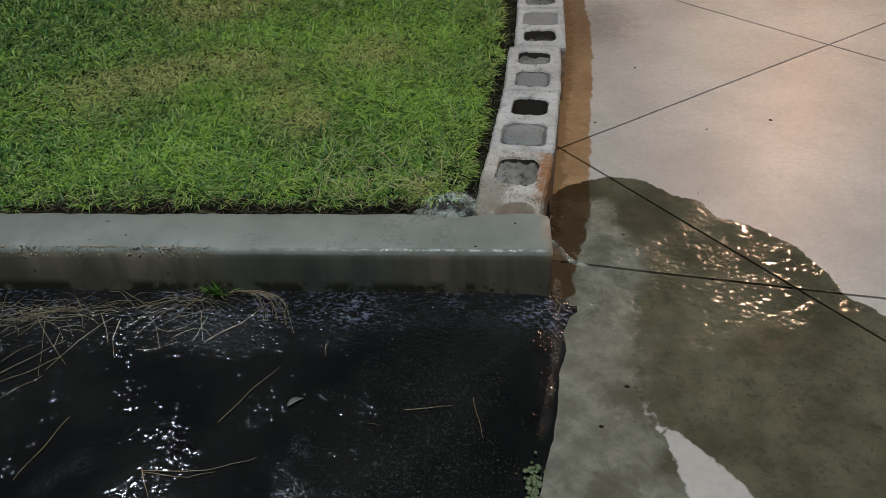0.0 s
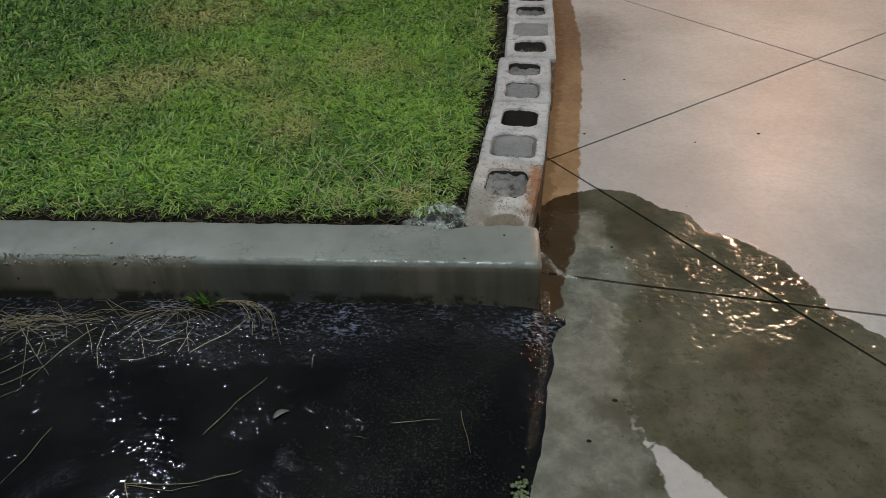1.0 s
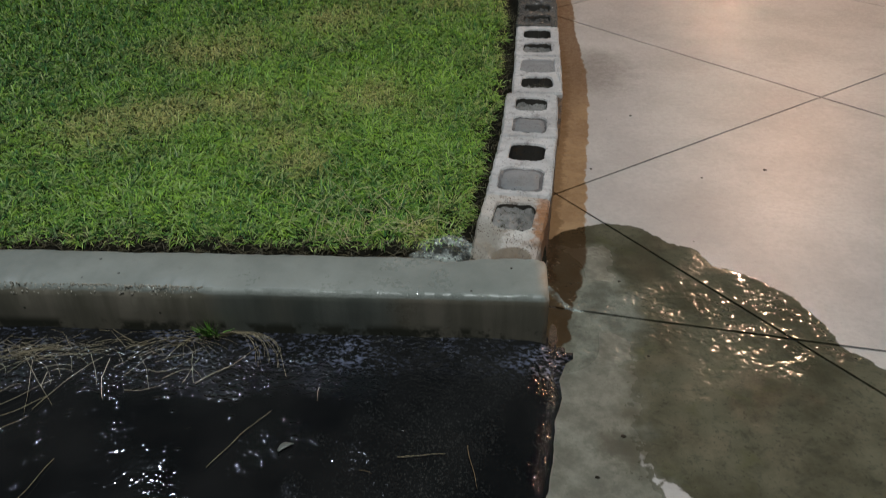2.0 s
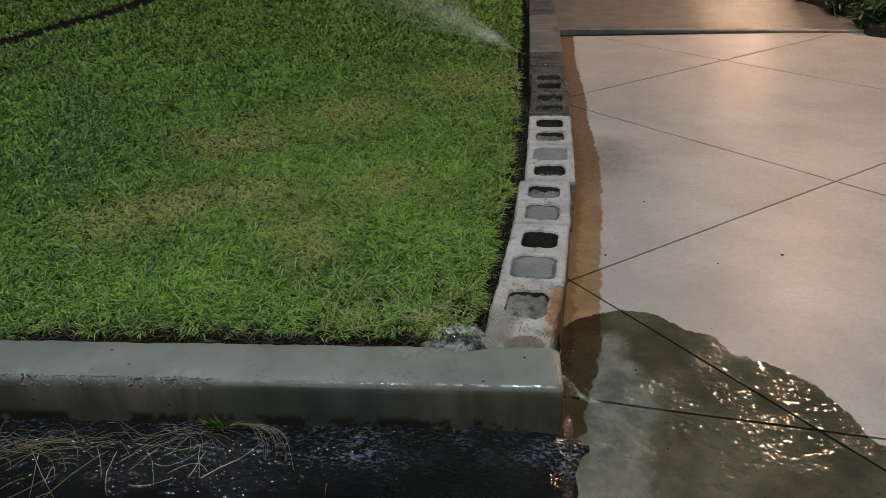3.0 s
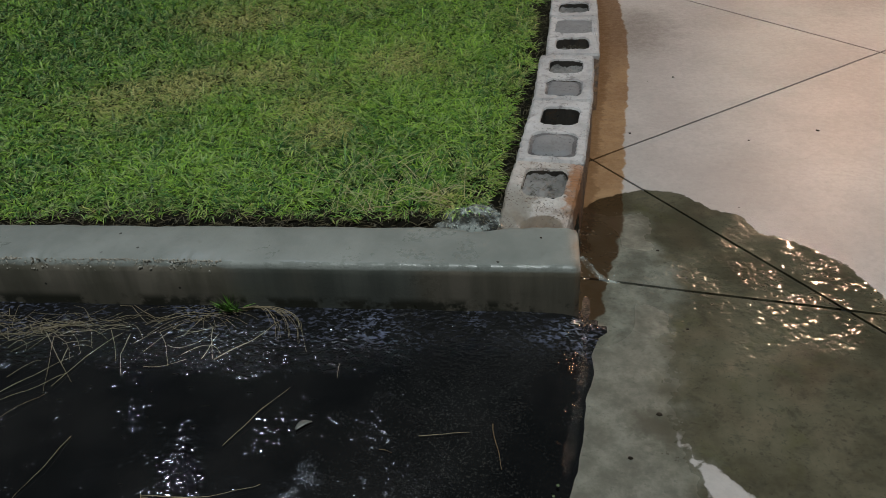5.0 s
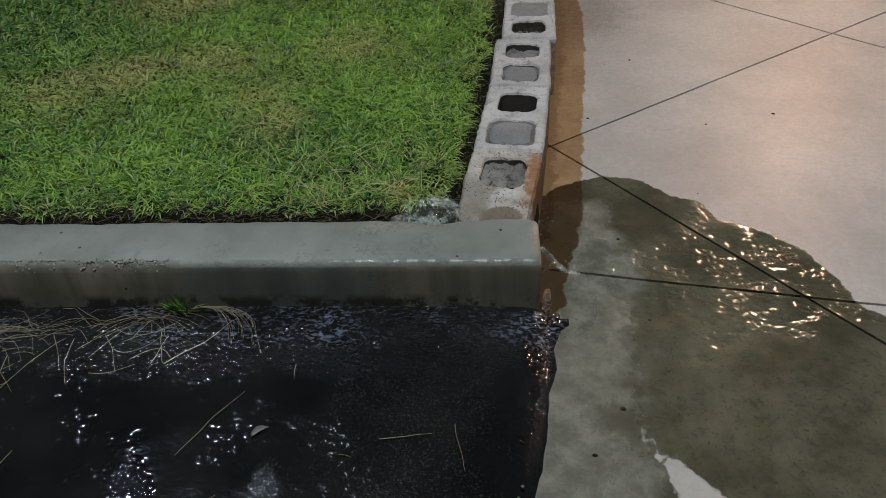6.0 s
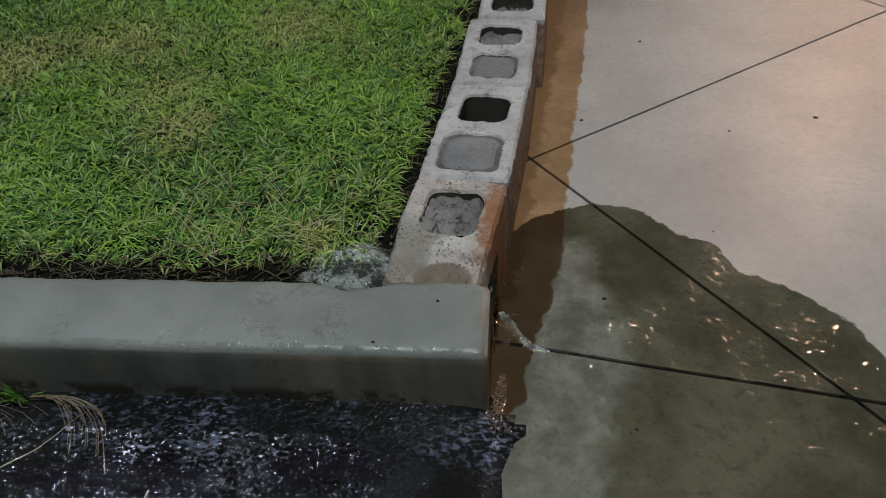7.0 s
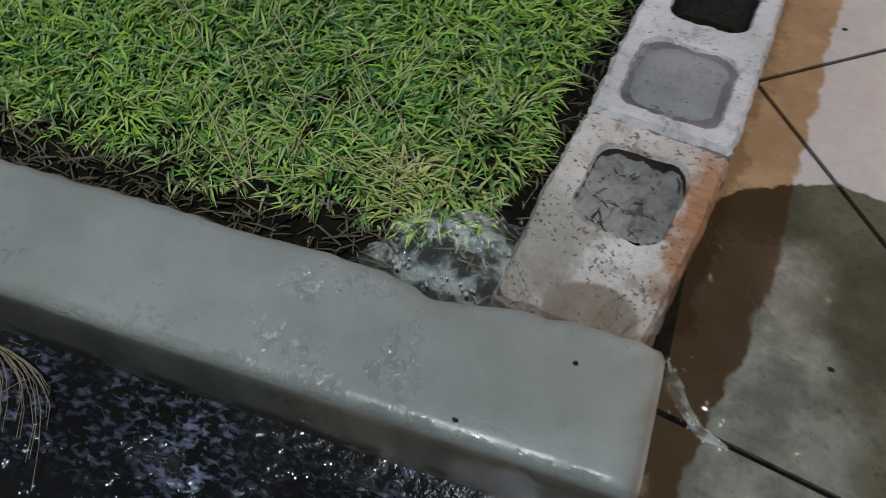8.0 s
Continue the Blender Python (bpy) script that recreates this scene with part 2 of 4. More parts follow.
def kerb_material():
    n = Nodes("wet_kerb_concrete")
    x, y, z = (n.node("ShaderNodeSeparateXYZ", i, {0: n.place()}) for i in range(3))
    col = n.mix(n.ramp(n.noise(4.5, 6, 0.65), 0.3, 0.7), (0.175, 0.188, 0.172), (0.245, 0.258, 0.238))
    col = n.mix(n.ramp(n.noise(30, 5, 0.7), 0.55, 0.75, 0, 0.4), col, (0.14, 0.145, 0.13))
    streak = n.noise(1.0, 5, 0.6, n.node("ShaderNodeMapping", 0, {0: n.place(), 3: (9, 9, 0.9)}))
    # Brown and green face, painted darker than the top to carry its shade.
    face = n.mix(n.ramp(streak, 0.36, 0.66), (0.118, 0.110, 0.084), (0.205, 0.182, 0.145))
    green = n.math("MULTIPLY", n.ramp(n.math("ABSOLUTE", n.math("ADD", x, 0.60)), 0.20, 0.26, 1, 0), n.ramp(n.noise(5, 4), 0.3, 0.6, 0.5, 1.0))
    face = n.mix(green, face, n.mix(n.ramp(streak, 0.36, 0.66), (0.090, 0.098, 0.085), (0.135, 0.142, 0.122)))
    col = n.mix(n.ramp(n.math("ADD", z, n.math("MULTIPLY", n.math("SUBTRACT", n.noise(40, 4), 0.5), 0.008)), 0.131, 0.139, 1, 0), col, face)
    col = n.mix(n.ramp(n.math("ADD", x, n.math("MULTIPLY", n.noise(20, 5), 0.05)), 0.020, 0.045, 0, 0.7), col, (0.16, 0.10, 0.06))
    # Dark moss along the foot, also painting in the shade of its undercut.
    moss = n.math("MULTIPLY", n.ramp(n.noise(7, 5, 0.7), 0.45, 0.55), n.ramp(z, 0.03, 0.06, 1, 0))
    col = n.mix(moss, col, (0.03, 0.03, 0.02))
    dots = n.math("MULTIPLY", n.ramp(n.cells(13), 0.045, 0.06, 1, 0), n.ramp(n.noise(9, 2), 0.48, 0.55))
    col = n.mix(dots, col, (0.03, 0.03, 0.025))
    rough = n.ramp(n.noise(7, 4), 0.40, 0.60, 0.34, 0.55)
    normal = n.bump(n.noise(160, 4, 0.7), 0.22, 0.003)
    film = n.math("MULTIPLY", n.ramp(n.noise(5, 4), 0.58, 0.66), n.ramp(n.noise(90, 3), 0.54, 0.60))
    rim = n.math("MULTIPLY", n.math("MULTIPLY", n.ramp(z, 0.136, 0.141), n.ramp(y, 0.010, 0.017, 1, 0)), n.ramp(n.noise(30, 3), 0.42, 0.52))
    film = n.math("MAXIMUM", n.math("MULTIPLY", film, n.ramp(z, 0.135, 0.145)), rim)
    sheet_x = n.ramp(n.math("ABSOLUTE", n.math("ADD", x, 0.33)), 0.06, 0.14, 1, 0)
    sheet_mask = n.math("MULTIPLY", sheet_x, n.ramp(n.noise(16, 3), 0.50, 0.58))
    rough = n.mix(film, rough, (0.05,) * 3)
    normal = n.bump(n.noise(95, 1.5, 0.5, None, 0.8), n.math("MULTIPLY", film, 0.35), 0.006, normal)
    rough = n.mix(n.math("MULTIPLY", sheet_mask, n.ramp(n.noise(60, 3), 0.48, 0.54)), rough, (0.08,) * 3)
    normal = n.bump(n.noise(85, 1, 0.4, None, 0.6), n.math("MULTIPLY", sheet_mask, n.ramp(z, 0.144, 0.147)), 0.0026, normal)
    return n.done(col, rough, normal)


def soil_material(name, a, b, rough=0.75):
    n = Nodes(name)
    col = n.mix(n.ramp(n.noise(40, 6, 0.7), 0.35, 0.65), a, b)
    return n.done(col, rough, n.bump(n.noise(120, 6, 0.75), 0.8, 0.012), Specular_IOR_Level=0.15)


def grass_material():
    n = Nodes("grass_blade")
    tone, old, tip = n.attr("tone"), n.attr("old"), n.attr("tip")
    col = n.mix(tone, (0.017, 0.098, 0.011), (0.310, 0.525, 0.062))
    each = n.node("ShaderNodeNewGeometry", "Random Per Island")
    col = n.mix(n.ramp(each, 0.72, 0.80, 0, 0.6), col, (0.40, 0.50, 0.22))
    col = n.mix(n.ramp(each, 0.16, 0.22, 0.55, 0), col, (0.075, 0.235, 0.085))
    col = n.mix(old, col, (0.52, 0.49, 0.18))
    # Blades painted almost black toward the root, for the shade between them.
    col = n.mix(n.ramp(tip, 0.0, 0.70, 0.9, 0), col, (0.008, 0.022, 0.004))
    n.done(col, 0.5, None, Specular_IOR_Level=0.3)
    tr = n.t.nodes.new("ShaderNodeBsdfTranslucent")
    n.put(tr, 0, col)
    ms = n.t.nodes.new("ShaderNodeMixShader")
    ms.inputs[0].default_value = 0.12
    n.t.links.new(n.b.outputs[0], ms.inputs[1])
    n.t.links.new(tr.outputs[0], ms.inputs[2])
    n.t.links.new(ms.outputs[0], n.t.nodes["Material Output"].inputs[0])
    return n.m


def straw_material(name, a, b):
    n = Nodes(name)
    return n.done(n.mix(n.noise(30, 4), a, b), 0.5, n.bump(n.noise(300, 2), 0.3, 0.001))


def clear_material():
    n = Nodes("clear_trickle")
    return n.done((0.97, 0.95, 0.92), 0.03, n.bump(n.noise(80, 2, 0.5, None, 1.0), 0.5, 0.006), IOR=1.33, Transmission_Weight=1.0)


def water_material():
    n = Nodes("welling_water")
    foam = n.ramp(n.noise(30, 3, 0.6), 0.42, 0.66, 0.03, 0.34)
    normal = n.bump(n.noise(70, 2, 0.5, None, 1.0), 0.5, 0.006)
    return n.done(n.mix(foam, (0.90, 0.96, 0.92), (0.56, 0.64, 0.57)), 0.03, normal, IOR=1.33, Transmission_Weight=n.math("SUBTRACT", 1.0, foam))


def mist_material():
    n = Nodes("spray_mist")
    n.done((0.85, 0.88, 0.85), 0.9)
    fade = n.math("MULTIPLY", n.attr("fade"), n.ramp(n.noise(9, 4), 0.25, 0.75))
    n.put(n.b, "Alpha", fade)
    return n.m


def plaster_material():
    n = Nodes("added_wall_plaster")
    return n.done(n.mix(n.noise(5, 5), (0.45, 0.38, 0.31), (0.52, 0.45, 0.37)), 0.8, n.bump(n.noise(90, 4), 0.4, 0.004))


DRIVE, ASPHALT, KERB = driveway_material(), asphalt_material(), kerb_material()
FLAT_ASPHALT = soil_material("plain_asphalt", (0.006, 0.006, 0.007), (0.016, 0.016, 0.016), 0.4)
BLOCK = concrete_material("weathered_block", (0.37, 0.352, 0.348), (0.56, 0.535, 0.53), 0.7, (0.20, 0.18, 0.172), 0.0, False, True)
RING = concrete_material("dark_moist_mortar", (0.060, 0.055, 0.056), (0.17, 0.16, 0.16), 0.6, (0.22, 0.21, 0.205))
BLOCK_RUSTY = concrete_material("rust_stained_block", (0.35, 0.315, 0.285), (0.55, 0.505, 0.47), 0.55, (0.20, 0.13, 0.09), 0.15, True, False)
BLOCK_WET = concrete_material("wet_block", (0.055, 0.053, 0.050), (0.12, 0.116, 0.11), 0.10, (0.035, 0.032, 0.03), 0.9)
# Cell walls near black: the hollow's shade is put into their dirty colour.
CELL = concrete_material("shaded_dirty_cell_wall", (0.022, 0.020, 0.017), (0.06, 0.053, 0.045), 0.7, (0.09, 0.05, 0.025))
MORTAR = concrete_material("grey_mortar", (0.165, 0.165, 0.170), (0.255, 0.253, 0.255), 0.65, (0.15, 0.145, 0.14))
ROUGH_FILL = concrete_material("rough_fill", (0.085, 0.08, 0.074), (0.25, 0.238, 0.225), 0.7, (0.025, 0.022, 0.02))
CAP = concrete_material("smooth_cap", (0.135, 0.118, 0.10), (0.235, 0.21, 0.18), 0.35, (0.05, 0.043, 0.036))
UPPER = concrete_material("brown_wet_concrete", (0.128, 0.115, 0.101), (0.225, 0.203, 0.182), 0.36, (0.075, 0.063, 0.052), 0.15)
SOIL = soil_material("dark_soil", (0.018, 0.014, 0.010), (0.055, 0.042, 0.030))
# Almost black; shows between the blades and along the strip without grass.
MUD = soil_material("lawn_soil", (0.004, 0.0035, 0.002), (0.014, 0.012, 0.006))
JOINT = soil_material("joint_dirt", (0.003, 0.003, 0.003), (0.010, 0.009, 0.008), 0.6)
GRASS = grass_material()
STRAW = straw_material("straw", (0.09, 0.068, 0.038), (0.40, 0.33, 0.205))
PALE = straw_material("pale_stem", (0.26, 0.22, 0.10), (0.60, 0.54, 0.32))
TWIG = straw_material("twig", (0.10, 0.07, 0.035), (0.22, 0.15, 0.08))
THATCH = straw_material("dead_grass", (0.022, 0.018, 0.009), (0.12, 0.10, 0.05))
LEAF_GREY = straw_material("pale_leaf", (0.075, 0.078, 0.07), (0.13, 0.132, 0.12))
GREEN = straw_material("weed_green", (0.06, 0.16, 0.02), (0.14, 0.28, 0.05))
MOSS = straw_material("moss_green", (0.05, 0.075, 0.03), (0.11, 0.14, 0.06))
BUSH = straw_material("bush_green", (0.012, 0.03, 0.008), (0.035, 0.07, 0.018))
CLEAR = clear_material()
FOAM, MIST, PLASTER = water_material(), mist_material(), plaster_material()
STONES = straw_material("wet_aggregate", (0.13, 0.12, 0.095), (0.46, 0.43, 0.37))
BLACK = Nodes("black_plastic").done((0.012, 0.012, 0.012), 0.35)


# ---- mesh helpers ----
def part(name, bm, material, parent=None, label=""):
    me = bpy.data.meshes.new(name)
    if isinstance(bm, tuple):
        me.from_pydata(bm[0], [], bm[1])
    else:
        bm.to_mesh(me)
        bm.free()
    me.materials.append(material)
    ob = new(name, me)
    ob.parent = parent
    if label:
        ob["label"] = label
    return ob


def smooth(ob):
    ob.data.polygons.foreach_set("use_smooth", [True] * len(ob.data.polygons))
    return ob


def floats(ob, name, values):
    a = ob.data.attributes.new(name, "FLOAT", "POINT")
    a.data.foreach_set("value", np.asarray(values, dtype=np.float32))


def inside_distance(poly, pts):
    """Signed distance to a polygon, positive inside."""
    p, q = np.asarray(poly, float), np.asarray(pts, float)
    best, odd = np.full(len(q), 1e9), np.zeros(len(q), bool)
    for a, b in zip(p, np.roll(p, -1, 0)):
        d, w = b - a, q - a
        k = np.clip((w @ d) / (d @ d), 0, 1)
        best = np.minimum(best, np.hypot(*(w - k[:, None] * d).T))
        cross = ((a[1] <= q[:, 1]) != (b[1] <= q[:, 1]))
        odd ^= cross & (q[:, 0] < a[0] + (q[:, 1] - a[1]) / (d[1] if d[1] else 1e-9) * d[0])
    return np.where(odd, best, -best)


def line_distance(line, pts):
    p, q = np.asarray(line, float), np.asarray(pts, float)
    best = np.full(len(q), 1e9)
    for a, b in zip(p[:-1], p[1:]):
        d, w = b - a, q - a
        k = np.clip((w @ d) / (d @ d), 0, 1)
        best = np.minimum(best, np.hypot(*(w - k[:, None] * d).T))
    return best


def along(line, y):
    ys, xs = [p[1] for p in line], [p[0] for p in line]
    return np.interp(y, ys, xs)


def tube(bm, pts, r0, r1=None, sides=5):
    r1 = r0 if r1 is None else r1
    rings = []
    for i, p in enumerate(pts):
        a, b = Vector(pts[max(i - 1, 0)]), Vector(pts[min(i + 1, len(pts) - 1)])
        q = (b - a).to_track_quat("Z", "Y")
        r = r0 + (r1 - r0) * i / (len(pts) - 1)
        rings.append([bm.verts.new(Vector(p) + q @ Vector((r * math.cos(s), r * math.sin(s), 0))) for s in np.linspace(0, 2 * math.pi, sides, endpoint=False)])
    for u, v in zip(rings, rings[1:]):
        for k in range(sides):
            bm.faces.new((u[k], u[(k + 1) % sides], v[(k + 1) % sides], v[k]))
    bm.faces.new(rings[0][::-1])
    bm.faces.new(rings[-1])


def drive_z(y):
    return -0.012 - 0.028 * y


# ---- ground, road, driveway ----
def sheet(name, xs, ys, height, material, label, category):
    X, Y = np.meshgrid(xs, ys)
    pts = np.column_stack([X.ravel(), Y.ravel(), height(X.ravel(), Y.ravel())])
    w = len(xs)
    faces = [(j * w + i, j * w + i + 1, (j + 1) * w + i + 1, (j + 1) * w + i) for j in range(len(ys) - 1) for i in range(w - 1)]
    ob = part(name, (pts.tolist(), faces), material)
    tagged(ob, label, category, "", "structure")
    return smooth(ob), pts


sheet("ground", np.array([-300, -20, 0, 20, 300.0]), np.array([-300, -20, 0, 20, 300.0]), lambda x, y: x * 0 - 0.32, MUD, "dark bare soil under the whole plot", "ground")

EDGE = [(-0.40, -3.0), (-0.13, -1.1), (-0.038, -0.605), (-0.023, -0.534), (-0.001, -0.444), (0.014, -0.355), (0.023, -0.258), (0.045, -0.181), (0.042, -0.12), (0.061, -0.056), (0.066, -0.01), (0.02, 0.02), (0.0, 0.05), (-0.02, 0.3), (0.0, 1.0), (0.08, 2.0), (0.1, 7.0)]


def road_height(x, y):
    near = along(EDGE, y) - x
    dip = 0.022 * np.exp(-(np.clip(near - 0.005, 0, None) / 0.045) ** 2)
    dip = np.where(near < -0.02, 0.05, dip)
    lump = np.array([noise.noise((a * 9, b * 9, 0)) * 0.003 + noise.noise((a * 3, b * 3, 4)) * 0.003 for a, b in zip(x, y)])
    return 0.008 + lump - dip + 0.006 * np.exp(-(np.clip(y + 0.02, -9, 0) / 0.10) ** 2)


xs = np.concatenate([np.array([-25, -10, -5, -3]), np.arange(-2.4, 0.161, 0.02)])
ys = np.concatenate([np.array([-25, -10, -5, -3, -2]), np.arange(-1.4, 0.041, 0.02)])
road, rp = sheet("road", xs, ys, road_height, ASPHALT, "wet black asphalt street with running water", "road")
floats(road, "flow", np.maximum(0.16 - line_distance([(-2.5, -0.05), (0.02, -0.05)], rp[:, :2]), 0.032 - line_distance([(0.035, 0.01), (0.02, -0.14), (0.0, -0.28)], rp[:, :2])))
floats(road, "bare", inside_distance([(-0.42, -0.16), (-0.02, -0.12), (-0.03, -0.6), (-0.2, -1.0), (-0.5, -0.8), (-0.45, -0.4)], rp[:, :2]))

sheet("road", np.array([0.0, 0.5, 4, 12, 30.0]), np.array([-25, -8, -4, -2.95]), lambda x, y: x * 0 + 0.004, FLAT_ASPHALT, "wet black asphalt street beyond the driveway apron", "road")
sheet("side_ground", np.array([8.1, 10, 16, 30.0]), np.array([-2.9, 0, 5, 30.0]), lambda x, y: x * 0 - 0.06, MUD, "dark bare soil beside the driveway", "ground")

JOINTS = [((0.202, 0.925), (1.312, 1.790), 0.0040), ((0.128, 0.796), (0.794, -0.136), 0.0041), ((0.088, 0.170), (0.857, 0.025), 0.0044), ((0.308, 2.99), (1.312, 1.790), 0.0052), ((0.298, 3.292), (2.477, 5.104), 0.0050), ((0.45, 5.345), (1.939, 3.598), 0.0045)]
WET = [(-0.2, 0.50), (0.064, 0.54), (0.094, 0.585), (0.182, 0.628), (0.243, 0.646), (0.339, 0.628), (0.419, 0.533), (0.489, 0.50), (0.53, 0.405), (0.626, 0.351), (0.713, 0.247), (0.732, 0.189), (0.756, 0.106), (0.767, 0.035), (0.80, 0.0), (0.831, -0.042), (1.0, -0.22), (1.4, -0.55), (1.9, -0.75), (2.3, -1.25), (2.5, -1.8), (2.2, -2.5), (1.8, -3), (-1, -3), (-0.6, 0.0)]
TONGUE = [(0.195, -0.350), (0.22, -0.415), (0.261, -0.445), (0.301, -0.498), (0.324, -0.523), (0.366, -0.592), (0.50, -0.80), (0.36, -0.85), (0.259, -0.596), (0.246, -0.526), (0.240, -0.468), (0.207, -0.383)]
DAMP = [(0.0, 0.50), (0.20, 0.50), (0.27, 0.30), (0.27, 0.10), (0.22, -0.10), (0.19, -0.28), (0.205, -0.36), (0.255, -0.60), (0.36, -0.85), (0.3, -1.6), (-0.4, -1.6), (-0.1, -0.6)]
RUST = [(-0.5, -0.03), (0.040, -0.012), (0.082, 0.03), (0.090, 0.12), (0.100, 0.20), (0.135, 0.31), (0.158, 0.42), (0.180, 0.66), (0.215, 1.03), (0.250, 1.33), (0.292, 1.70), (0.322, 2.18), (0.322, 2.78), (0.352, 3.14), (0.360, 4.07), (0.41, 5.12), (0.45, 5.6), (-0.5, 5.6)]
FLOW = [(0.03, 0.36), (0.035, 0.02), (0.05, 0.20), (0.16, 0.20), (0.45, 0.12), (0.60, 0.24), (0.70, 0.14), (0.60, 0.08), (0.80, 0.02)]


def build_driveway():
    xs = np.concatenate([np.arange(-0.16, 1.3, 0.02), np.arange(1.3, 3.2, 0.1), np.arange(3.2, 9, 0.8)])
    ys = np.concatenate([np.array([-3, -2, -1.5]), np.arange(-1.2, 1.0, 0.02), np.arange(1.0, 5.3, 0.1)])
    bm = bmesh.new()
    grid = [[bm.verts.new((x, y, 0)) for x in xs] for y in ys]
    for r0, r1 in zip(grid, grid[1:]):
        for i in range(len(xs) - 1):
            bm.faces.new((r0[i], r0[i + 1], r1[i + 1], r1[i]))
    far = Vector((0.336, 5.405, 0)), Vector((2.7, 5.127, 0))
    dead = [f for f in bm.faces if all(v.co.x < along(EDGE, v.co.y) for v in f.verts)]
    bmesh.ops.delete(bm, geom=dead, context="FACES")
    for v in bm.verts:
        e = along(EDGE, v.co.y)
        if v.co.x < e:
            v.co.x = e + 0.004 * noise.noise((v.co.y * 40, 0, 0))
    lines = []
    for a, b, half in JOINTS:
        a, b = Vector((*a, 0)), Vector((*b, 0))
        d = (b - a).normalized()
        nrm = Vector((-d.y, d.x, 0))
        lines.append((a, nrm, half))
        for s in (-half, half):
            bmesh.ops.bisect_plane(bm, geom=bm.verts[:] + bm.edges[:] + bm.faces[:], plane_co=a + nrm * s, plane_no=nrm, dist=1e-5)
    slabs = {}
    for f in bm.faces:
        c = f.calc_center_median()
        side = [(c - a).dot(nrm) for a, nrm, half in lines]
        if any(abs(s) < l[2] - 1e-5 for s, l in zip(side, lines)):
            continue
        slabs.setdefault(tuple(s > 0 for s in side), []).append(f)
    root = tagged(new("driveway"), "grey concrete driveway, partly wet, with diagonal saw-cut joints", "driveway", "", "structure")
    for faces in slabs.values():
        index, pts, polys = {}, [], []
        for f in faces:
            poly = []
            for v in f.verts:
                if v not in index:
                    index[v] = len(pts)
                    z = drive_z(v.co.y) + 0.0012 * noise.noise((v.co.x * 4, v.co.y * 4, 0))
                    pts.append((v.co.x, v.co.y, z))
                poly.append(index[v])
            polys.append(poly)
        count = {}
        for poly in polys:
            for u, w in zip(poly, poly[1:] + poly[:1]):
                count[(u, w)] = 1
        rim = [(u, w) for u, w in count if (w, u) not in count]
        low = {}
        for u, w in rim:
            for k in (u, w):
                if k not in low:
                    low[k] = len(pts)
                    pts.append((pts[k][0], pts[k][1], pts[k][2] - 0.05))
        polys += [[w, u, low[u], low[w]] for u, w in rim]
        ob = part("slab", (pts, polys), DRIVE, root)
        q = np.array(pts)[:, :2]
        floats(ob, "wet", np.minimum(inside_distance(WET, q), -0.007 - inside_distance(TONGUE, q)))
        floats(ob, "damp", inside_distance(DAMP, q))
        floats(ob, "flow", 0.085 - line_distance(FLOW, q))
        floats(ob, "grime", np.maximum(0.05 - line_distance([(0.165, -0.33), (0.175, -0.34)], q), 0.05 - line_distance([(0.09, -0.58), (0.11, -0.60)], q)))
        floats(ob, "smear", 0.10 - line_distance([(0.34, 1.95), (0.40, 2.3)], q))
        floats(ob, "rust", inside_distance(RUST, q))
    bm.free()
    sheet("joint_bed", np.array([0.0, 0.3, 3, 9.0]), np.array([0.0, 1, 3, 5.3]), lambda x, y: drive_z(y) - 0.006, JOINT, "dark dirt in the driveway joints", "joint")
    sheet("joint_bed", np.array([0.09, 0.3, 3, 9.0]), np.array([-3, -1, 0.0]), lambda x, y: drive_z(y) - 0.006, JOINT, "dark dirt in the driveway joints", "joint")


build_driveway()


def build_upper_slab():
    bm = bmesh.new()
    pts = []
    for i in range(60):
        x = 0.02 + i * 0.15
        y = 5.43 - 0.118 * (x - 0.2) + 0.012 * noise.noise((x * 3, 1, 0))
        pts.append((x, y))
    top = [bm.verts.new((x, y + 0.01, drive_z(y) + 0.026)) for x, y in pts]
    lip = [bm.verts.new((x, y, drive_z(y) + 0.018)) for x, y in pts]
    low = [bm.verts.new((x, y, drive_z(y) - 0.1)) for x, y in pts]
    back = [bm.verts.new((x, 12.0, drive_z(5.4) + 0.05)) for x, y in pts]
    for r0, r1 in ((low, lip), (lip, top), (top, back)):
        for i in range(len(pts) - 1):
            bm.faces.new((r0[i], r0[i + 1], r1[i + 1], r1[i]))
    tagged(part("pavement", bm, UPPER), "brownish wet concrete pavement with a raised lip", "pavement", "", "structure")


build_upper_slab()


